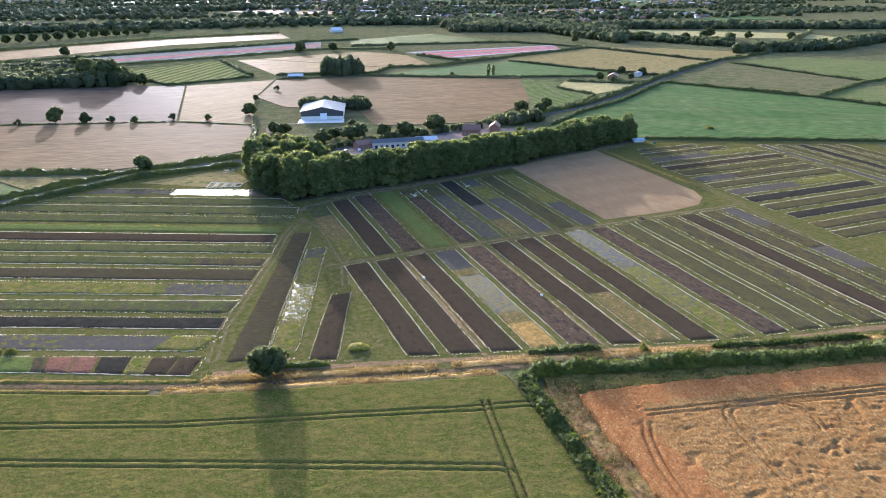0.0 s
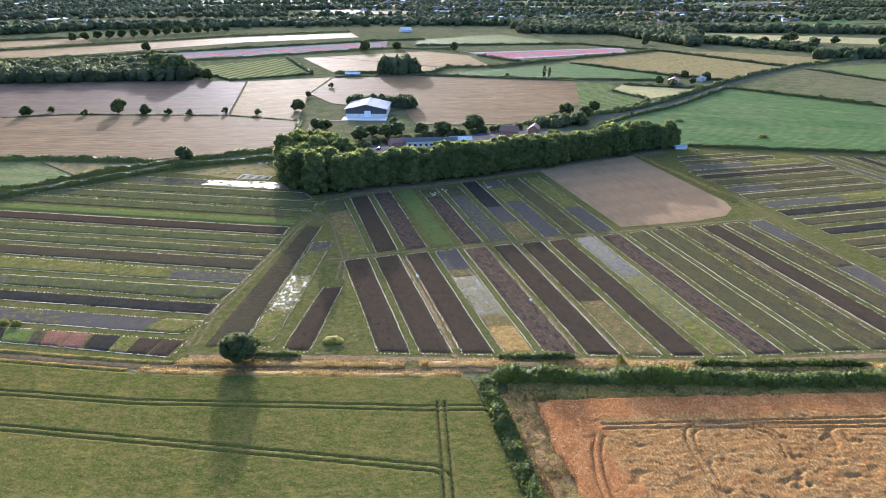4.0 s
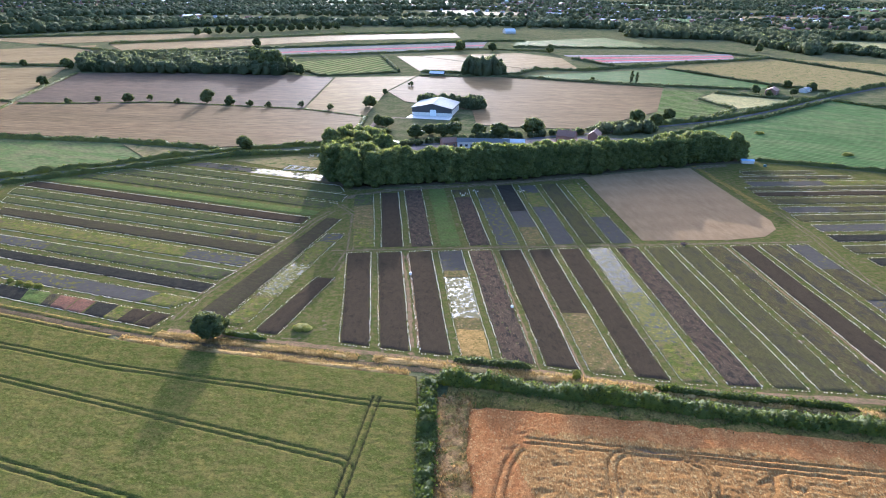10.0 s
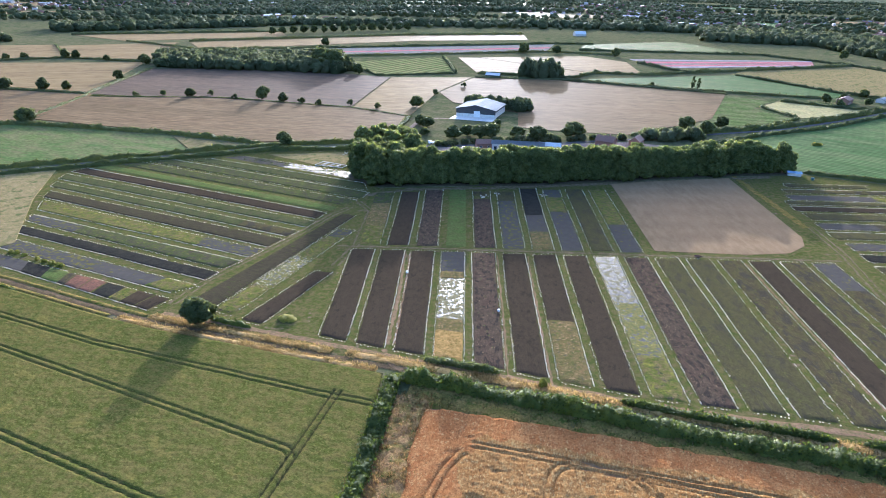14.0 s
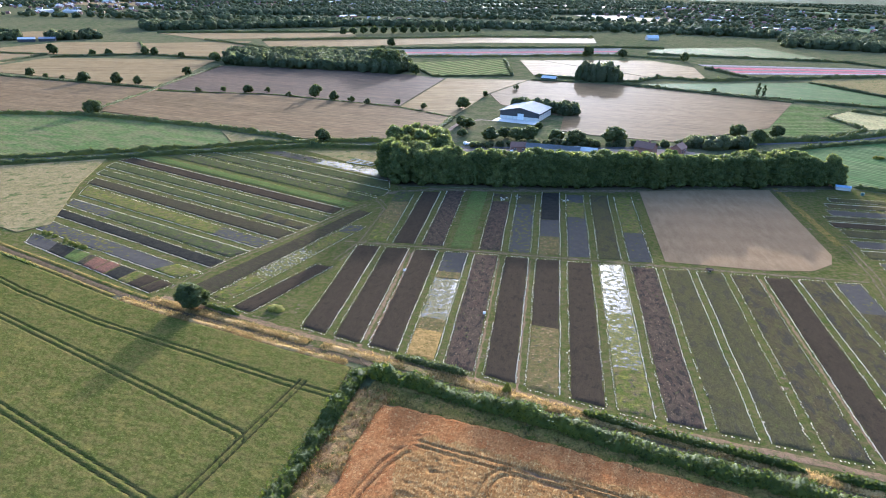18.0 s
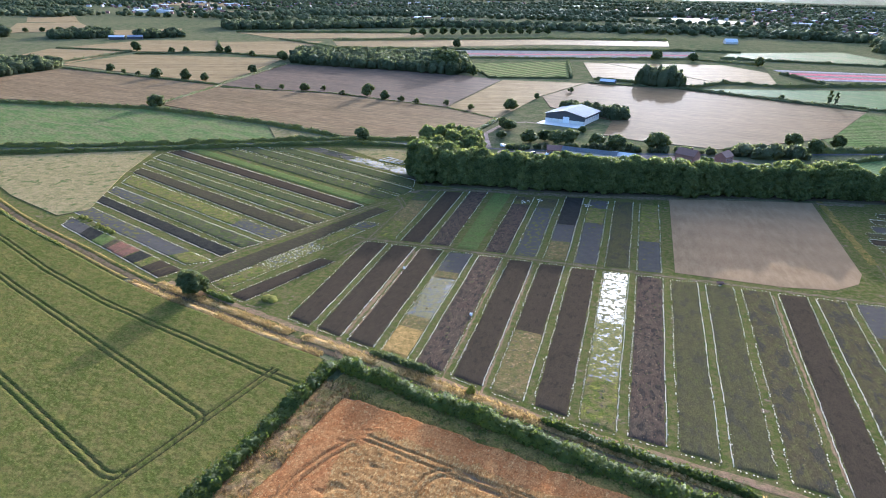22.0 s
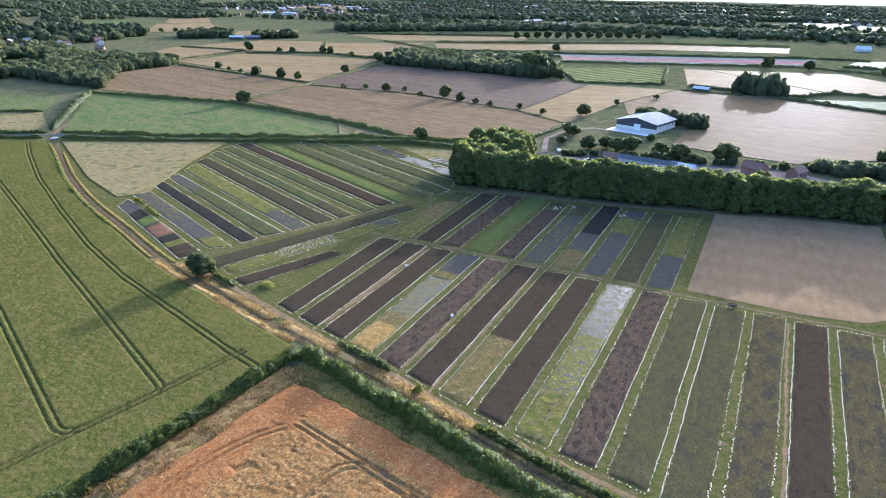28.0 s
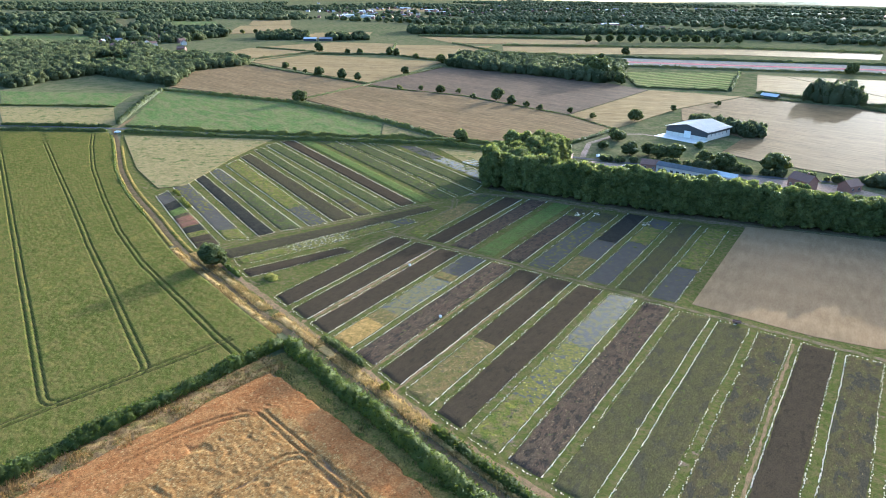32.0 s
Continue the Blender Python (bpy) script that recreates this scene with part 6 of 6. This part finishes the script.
# ---- buildings ----
def gable_house(x, y, turn, w, d, eave, ridge, wall, roof, label, name="house", windows=0, over=0.35, group="", chimney=False):
    """A plain gabled building; the ridge runs along its depth."""
    root = thing(name, x, y, 0, turn, label, "building", group)
    bm = bmesh.new()
    a = [bm.verts.new(p) for p in ((-w / 2, 0, -0.1), (w / 2, 0, -0.1), (w / 2, 0, eave), (0, 0, ridge), (-w / 2, 0, eave))]
    b = [bm.verts.new(v.co + Vector((0, d, 0))) for v in a]
    bm.faces.new(a)
    bm.faces.new(b[::-1])
    for i in (0, 1, 4):
        j = (i + 1) % 5
        bm.faces.new((a[j], a[i], b[i], b[j]))
    bmesh.ops.recalc_face_normals(bm, faces=bm.faces)
    part("wall_shell", bm, M[wall], root)
    for s in (-1, 1):
        bm = bmesh.new()
        sl = (ridge - eave) / (w / 2)
        e = w / 2 + over
        pts = [(0, ridge + 0.12), (s * e, ridge + 0.12 - sl * e), (s * e, ridge + 0.30 - sl * e), (0, ridge + 0.30)]
        q0 = [bm.verts.new((px, -over, pz)) for px, pz in pts]
        q1 = [bm.verts.new((px, d + over, pz)) for px, pz in pts]
        bm.faces.new(q0)
        bm.faces.new(q1[::-1])
        for i in range(4):
            bm.faces.new((q0[(i + 1) % 4], q0[i], q1[i], q1[(i + 1) % 4]))
        bmesh.ops.recalc_face_normals(bm, faces=bm.faces)
        part("roof", bm, M[roof], root)
    for i in range(windows):
        yy = d * (i + 0.5) / windows
        for s in (-1, 1):
            bm = bmesh.new()
            box(bm, s * w / 2 - 0.05, yy - 0.7, 0.9, s * w / 2 + 0.05, yy + 0.7, 2.3)
            win = part("window", bm, M["render_wall"], root)
            for o in (-0.32, 0.32):
                bm = bmesh.new()
                box(bm, s * w / 2 - 0.07, yy + o - 0.27, 1.0, s * w / 2 + 0.07, yy + o + 0.27, 2.2)
                part("pane", bm, M["glass"], win)
    if chimney:
        bm = bmesh.new()
        box(bm, -0.4, d * 0.3 - 0.4, ridge - 0.5, 0.4, d * 0.3 + 0.4, ridge + 1.3, 0.05)
        part("chimney", bm, M["brick"], root)
    return root


def barn():
    w, d, eave, ridge = 32.0, 33.0, 6.2, 9.6
    root = thing("barn", 79.8, 503.5, 0, -15.5, "large farm barn with a pale sheet roof and dark gable", "barn")
    bm = bmesh.new()
    box(bm, 0, 0, -0.1, w, d, 2.7)
    part("plinth_wall", bm, M["cream"], root, "cream concrete panel wall")
    bm = bmesh.new()
    a = [bm.verts.new(p) for p in ((0.05, 0.05, 2.7), (w - 0.05, 0.05, 2.7), (w - 0.05, 0.05, eave), (w / 2, 0.05, ridge), (0.05, 0.05, eave))]
    b = [bm.verts.new(v.co + Vector((0, d - 0.1, 0))) for v in a]
    bm.faces.new(a)
    bm.faces.new(b[::-1])
    for i in (1, 4):
        j = (i + 1) % 5
        bm.faces.new((a[j], a[i], b[i], b[j]))
    bmesh.ops.recalc_face_normals(bm, faces=bm.faces)
    part("cladding", bm, M["dark_clad"], root, "dark boarded upper wall")
    sl = (ridge - eave) / (w / 2)
    for s in (-1, 1):
        bm = bmesh.new()
        n = 48
        row = []
        for i in range(n + 1):
            y = -1.0 + (d + 2.0) * i / n
            z = 0.06 * (i % 2)
            row.append((bm.verts.new((w / 2, y, ridge + 0.25 + z)), bm.verts.new((w / 2 + s * (w / 2 + 1.0), y, ridge + 0.25 + z - sl * (w / 2 + 1.0)))))
        for p, q in zip(row, row[1:]):
            bm.faces.new((p[0], p[1], q[1], q[0]) if s > 0 else (p[0], q[0], q[1], p[1]))
        bmesh.ops.solidify(bm, geom=bm.faces[:], thickness=0.12)
        part("roof", bm, M["roof_white"], root, "pale grey corrugated roof slope")
    for k in range(6):
        bm = bmesh.new()
        x0 = 0.6 + 5.2 * k
        if k == 3:
            box(bm, x0 - 1.6, -0.12, 0, x0 + 3.4, 0.0, 5.0)
            part("roller_door", bm, M["door_white"], root, "tall white sliding door")
        else:
            box(bm, x0, -0.06, 0.1, x0 + 4.2, 0.0, 2.6, 0.02)
            part("wall_panel", bm, M["concrete"], root)
    for k in range(6):
        bm = bmesh.new()
        box(bm, w, 0.8 + 5.4 * k, 0.1, w + 0.06, 5.4 + 5.4 * k, 4.4, 0.02)
        part("side_panel", bm, M["cream"], root)
    bm = bmesh.new()
    box(bm, -1.5, -13, -0.05, w + 0.8, 0.2, 0.3)
    part("apron", bm, M["concrete"], root, "pale concrete apron before the barn")


barn()


def long_shed():
    root = thing("long_shed", 106, 394, 0, -7, "long low shed with blue-grey roof and white front", "building")
    bm = bmesh.new()
    box(bm, 0, 0, -0.1, 33, 7.5, 3.9)
    part("wall_shell", bm, M["render_wall"], root)
    for s in (0, 1):
        bm = bmesh.new()
        ys = (-0.5, 3.75) if s == 0 else (3.75, 8.0)
        zs = (3.9, 5.7) if s == 0 else (5.7, 3.9)
        q = [bm.verts.new(p) for p in ((-0.6, ys[0], zs[0]), (33.6, ys[0], zs[0]), (33.6, ys[1], zs[1]), (-0.6, ys[1], zs[1]))]
        bm.faces.new(q)
        bmesh.ops.solidify(bm, geom=bm.faces[:], thickness=-0.15)
        part("roof", bm, M["shed_roof"], root)
    for k in range(9):
        bm = bmesh.new()
        x = 1.4 + 3.5 * k
        box(bm, x, -0.06, 0.9 if k % 3 else 0.0, x + 1.7, 0.05, 2.3)
        part("window" if k % 3 else "door", bm, M["glass"], root)


long_shed()
gable_house(150, 396, 80, 6, 14, 3.0, 4.6, "render_wall", "roof_white", "low farm building with a pale roof", "farm_building", 2)
gable_house(96, 398, -80, 8, 10, 3.2, 5.4, "brick", "tile", "brick outbuilding with a red tiled roof", "farm_building", 2)
gable_house(55, 380, 12, 6, 7, 5.0, 7.2, "brick", "tile", "small brick building at the yard corner", "farm_building", 1)
gable_house(186, 405, 60, 8, 12, 4.6, 7.6, "brick", "tile", "brick farmhouse with a red tiled roof", "farmhouse", 3, chimney=True)
gable_house(200, 412, -30, 7, 10, 3.4, 6.0, "brick", "tile", "brick outbuilding with a red tiled roof", "farm_building", 2)
gable_house(430, 600, -40, 10, 16, 3.6, 6.0, "brick", "tile", "brick farm building among trees", "farm_building", 3)
gable_house(470, 612, -50, 7, 15, 3.0, 4.2, "render_wall", "shed_roof", "farm shed with a blue-grey roof", "farm_building", 2)
gable_house(122, 733, 75, 8, 16, 2.6, 4.6, "dark_clad", "roof_white", "white-roofed farm shed between fields", "farm_building", 2)
gable_house(292, 1372, -80, 18, 22, 4, 9, "render_wall", "roof_white", "white tent-shaped shed between far fields", "farm_building", 0)
gable_house(-735, 948, -60, 12, 24, 4, 6.5, "dark_clad", "roof_white", "distant farm shed with a pale roof", "farm_building", 0)
gable_house(-712, 966, -60, 12, 24, 4, 6.5, "dark_clad", "slate", "distant farm shed with a dark roof", "farm_building", 0)


def hut():
    root = thing("field_shelter", 273, 349.5, 0, -14, "low shelter under a pale blue tarpaulin", "shelter")
    bm = bmesh.new()
    box(bm, 0, 0, 0, 7, 4, 1.7)
    part("wall_shell", bm, M["render_wall"], root)
    bm = bmesh.new()
    q = [bm.verts.new(p) for p in ((-0.3, -0.4, 1.75), (7.3, -0.4, 1.75), (7.3, 2, 2.5), (-0.3, 2, 2.5), (7.3, 4.4, 1.75), (-0.3, 4.4, 1.75))]
    bm.faces.new((q[0], q[1], q[2], q[3]))
    bm.faces.new((q[3], q[2], q[4], q[5]))
    bmesh.ops.solidify(bm, geom=bm.faces[:], thickness=-0.06)
    part("tarpaulin", bm, M["blue_sheet"], root)


hut()


def car(x, y, turn, paint="car_paint", label="white car parked on the road", z=0.2):
    root = thing("car", x, y, z, turn, label, "car")
    bm = bmesh.new()
    prof = [(-2.1, 0.35), (-2.1, 0.8), (-1.9, 0.95), (-1.2, 1.0), (-0.6, 1.45), (0.9, 1.45), (1.6, 1.0), (2.1, 0.85), (2.1, 0.35)]
    a = [bm.verts.new((px, -0.85 + 0.12 * (pz > 1.2), pz)) for px, pz in prof]
    b = [bm.verts.new((px, 0.85 - 0.12 * (pz > 1.2), pz)) for px, pz in prof]
    bm.faces.new(a)
    bm.faces.new(b[::-1])
    for i in range(len(prof)):
        j = (i + 1) % len(prof)
        bm.faces.new((a[j], a[i], b[i], b[j]))
    bmesh.ops.recalc_face_normals(bm, faces=bm.faces)
    part("body", bm, M[paint], root)
    for px in (-1.3, 1.3):
        for py in (-0.8, 0.8):
            bm = bmesh.new()
            bmesh.ops.create_cone(bm, cap_ends=True, segments=12, radius1=0.33, radius2=0.33, depth=0.22, matrix=pose(px, py, 0.33, 90, 0, 0))
            part("wheel", bm, M["rubber"], root)
    bm = bmesh.new()
    box(bm, -0.9, -0.76, 1.02, 1.2, 0.76, 1.36, 0.05)
    part("windows", bm, M["glass"], root)


car(-239.5, 270.5, 65)
car(67.2, 406, 20, label="white van parked in the farmyard", z=0.05)
car(88, 393.5, 60, "glass", "dark car parked in the farmyard", 0.03)
car(97.2, 394.5, 75, label="white car parked in the farmyard", z=0.03)
car(200, 404, -30, label="pale car parked beside the farmhouse", z=0.03)


def tank(x, y, mat, r, h, label, category):
    root = thing("water_tank", x, y, 0.04, 0, label, category)
    bm = bmesh.new()
    bmesh.ops.create_cone(bm, cap_ends=True, segments=18, radius1=r, radius2=r, depth=h, matrix=pose(0, 0, h / 2))
    bmesh.ops.bevel(bm, geom=[e for e in bm.edges if abs(e.verts[0].co.z - e.verts[1].co.z) < 0.01], offset=r * 0.2, segments=2, affect="EDGES")
    part("drum", bm, M[mat], root)
    bm = bmesh.new()
    bmesh.ops.create_cone(bm, cap_ends=True, segments=12, radius1=r * 0.35, radius2=r * 0.3, depth=0.12, matrix=pose(0, 0, h + 0.05))
    part("lid", bm, M["rubber"], root, "black screw lid")


tank(71.0, 200.6, "door_white", 0.45, 0.85, "small white plastic water tank between two plots", "tank")
tank(283, 341.5, "teal", 0.9, 1.4, "squat teal water tank beside the shelter", "tank")
tank(65.2, 407.5, "door_white", 1.2, 1.6, "white round water tank in the farmyard", "tank")
tank(103.9, 173, "door_white", 0.45, 0.8, "white drum between two plots", "drum")


def trailer(x, y, turn):
    root = thing("trailer", x, y, 0.04, turn, "small red trailer at the plot end", "trailer")
    bm = bmesh.new()
    box(bm, -1.3, -0.7, 0.45, 1.3, 0.7, 0.55, 0.02)
    part("bed", bm, M["tile"], root)
    for y0, y1 in ((-0.7, -0.64), (0.64, 0.7)):
        bm = bmesh.new()
        box(bm, -1.3, y0, 0.55, 1.3, y1, 0.95)
        part("side_board", bm, M["tile"], root)
    for py in (-0.8, 0.8):
        bm = bmesh.new()
        bmesh.ops.create_cone(bm, cap_ends=True, segments=14, radius1=0.3, radius2=0.3, depth=0.18, matrix=pose(0, py, 0.3, 90, 0, 0))
        part("wheel", bm, M["rubber"], root)
    bm = bmesh.new()
    box(bm, 1.3, -0.05, 0.45, 2.5, 0.05, 0.53)
    part("drawbar", bm, M["rubber"], root)


trailer(183.8, 223.9, 8)


def debris(x, y, seed, n, label):
    """A heap of crumpled sheet, boards and pots."""
    rng = random.Random(seed)
    root = thing("rubbish_heap", x, y, 0.05, rng.uniform(0, 360), label, "rubbish")
    for i in range(n):
        bm = bmesh.new()
        px, py, a = rng.gauss(0, 1.5), rng.gauss(0, 1.2), rng.uniform(0, 3.14)
        if i % 3 == 0:
            box(bm, -rng.uniform(0.5, 1.1), -0.12, 0, rng.uniform(0.5, 1.1), 0.12, 0.08, 0.01)
            nm, mt = "board", "render_wall"
        else:
            bmesh.ops.create_icosphere(bm, subdivisions=2, radius=1.0)
            for v in bm.verts:
                k = rng.uniform(0.7, 1.2)
                v.co = (v.co.x * 0.6 * k, v.co.y * 0.4 * k, max(0, v.co.z + 0.3) * 0.3 * k)
            nm, mt = "crumpled_sheet", rng.choice(("bag", "fleece", "bag"))
        for v in bm.verts:
            v.co = Matrix.Rotation(a, 3, "Z") @ v.co + Vector((px, py, 0))
        part(nm, bm, M[mt], root)


debris(100, 296, 1, 9, "heap of white sheets and boards at a plot")
debris(108.5, 300, 2, 7, "scattered white sheets at a plot end")
debris(16, 374, 3, 9, "heap of boards and sheets on waste ground")
debris(26, 350, 4, 8, "scattered white pots beside the trees")
debris(130.5, 299.5, 5, 5, "crumpled white sheet at a plot end")


def cold_frame(x, y, turn, w, d):
    root = thing("cold_frame", x, y, 0.06, turn, "low white timber frame round a small plot", "frame")
    for nm, b in (("long_board", (-w / 2, -d / 2, w / 2, -d / 2 + 0.25)), ("long_board", (-w / 2, d / 2 - 0.25, w / 2, d / 2)), ("end_board", (-w / 2, -d / 2 + 0.25, -w / 2 + 0.25, d / 2 - 0.25)), ("end_board", (w / 2 - 0.25, -d / 2 + 0.25, w / 2, d / 2 - 0.25))):
        bm = bmesh.new()
        box(bm, b[0], b[1], 0, b[2], b[3], 0.3, 0.02)
        part(nm, bm, M["render_wall"], root)


for k in range(4):
    cold_frame(6 + 4.3 * k, 349 - 1.6 * k, -21, 3.6, 9 - k)

# lanes and roads
ribbon("road", [(-345, 228), (-256, 278), (-172, 311), (-101, 350), (-36, 383), (10, 392), (60, 398), (150, 415), (215, 437), (262, 454), (325, 478), (390, 519), (478, 581), (570, 640), (680, 700)], 4.0, 0.2, M["road"], "narrow country road between hedges", "road", "structure")
ribbon("lane", [(-256, 280), (-300, 330), (-385, 412), (-450, 470)], 3.0, 0.06, M["soil_path"], "earth track beside a hedge", "lane", "structure")
ribbon("lane", [(-236, 445), (-252, 560), (-262, 574), (-284, 756)], 3.0, 0.55, M["soil_path"], "pale farm track between fields", "lane", "structure")
ribbon("lane", [(58, 400), (46, 440), (52, 480), (66, 492), (79, 490)], 3.5, 0.22, M["yard"], "pale track to the barn", "lane", "structure")

# the far town: roofs between trees
rng = random.Random(77)
hv, hf, hm = [], [], []
for i in range(1700):
    ang = rng.uniform(-0.75, 0.75)
    dist = rng.uniform(1650, 3900)
    x, y = 100 + dist * math.sin(ang), dist * math.cos(ang)
    if lattice(x, y, 420, 9) < 0.45 or (ang < -0.3 and dist < 2150):
        continue
    w, d, e = rng.uniform(6, 9), rng.uniform(8, 15), rng.uniform(4.5, 6)
    if rng.random() < 0.05:
        w, d, e = 22, rng.uniform(30, 60), 7
    t = rng.uniform(0, 3.14)
    r = e + w * 0.35 if w < 20 else e + 2
    base = len(hv)
    for px, py, pz in ((-w, 0, 0), (w, 0, 0), (w, 0, e), (0, 0, r), (-w, 0, e), (-w, d, 0), (w, d, 0), (w, d, e), (0, d, r), (-w, d, e)):
        px, py = px / 2, py
        hv.append((x + px * math.cos(t) - py * math.sin(t), y + px * math.sin(t) + py * math.cos(t), pz))
    hf += [tuple(base + k for k in f) for f in ((0, 1, 2, 3, 4), (9, 8, 7, 6, 5), (0, 4, 9, 5), (1, 6, 7, 2), (2, 7, 8, 3), (3, 8, 9, 4))]
    rm = 3 if w > 20 else rng.choice((1, 1, 2))
    wm = rng.choice((0, 0, 4))
    hm += [wm, wm, wm, wm, rm, rm]
town = mesh_ob("far_houses", hv, hf, [M["brick"], M["tile"], M["slate"], M["roof_white"], M["render_wall"]])
town.data.polygons.foreach_set("material_index", np.array(hm, dtype=np.int32))
tagged(town, "pale houses and sheds of a distant town", "town", kind="stuff")
rng = random.Random(78)
for i in range(34):
    ang, dist = rng.uniform(-0.75, 0.75), rng.uniform(1900, 3600)
    x, y = 100 + dist * math.sin(ang), dist * math.cos(ang)
    w, d = rng.uniform(90, 260), rng.uniform(60, 160)
    a = rng.uniform(-0.5, 0.5)
    pts = [(x + px * w * math.cos(a) - py * d * math.sin(a), y + px * w * math.sin(a) + py * d * math.cos(a)) for px, py in ((-1, -1), (1, -0.9), (0.95, 1), (-0.9, 0.9))]
    field("field", pts, 0.5 + 0.02 * i, rng.choice(("tan_field", "pasture", "tan_field", "rows_crop")), "distant field between woods")
placed = []
while len(placed) < 26:
    x, y = rng.uniform(-1150, -715), rng.uniform(570, 905)
    if not inside((x, y), VILLAGE) or any(math.hypot(x - u, y - v) < 24 for u, v in placed):
        continue
    placed.append((x, y))
    gable_house(x, y, rng.uniform(0, 180), rng.uniform(7, 9), rng.uniform(9, 13), 5, 8, rng.choice(("brick", "brick", "render_wall")), rng.choice(("tile", "slate", "tile")), "village house among dark trees", "house", 2, group="village houses", chimney=True)

# the first tree of each kind stands in the belt or in the woods
HOMES = {"belt": (74, 326, 52, 2.5), "round": (-590, 470, 16, 20), "bush": (-62, 198.2, 4, -1.7), "small": (-600, 540, 14, 12), "tall": (-640, 520, 20, 25)}
for name, (x, y, dx, dy) in HOMES.items():
    for j, ob in enumerate(TREES[name]):
        ob.matrix_basis = pose(x + dx * j, y + dy * j + (11 if name == "belt" and j == 3 else 0), 0)
        words = {"belt": ("tall leafy tree in a dense belt", "trees of the belt"), "bush": ("clipped dark bush in a row", "row of clipped bushes")}
        label, group = words.get(name, ("dark tree at the edge of a wood", "trees of the wood"))
        tagged(ob, label, "tree", group)
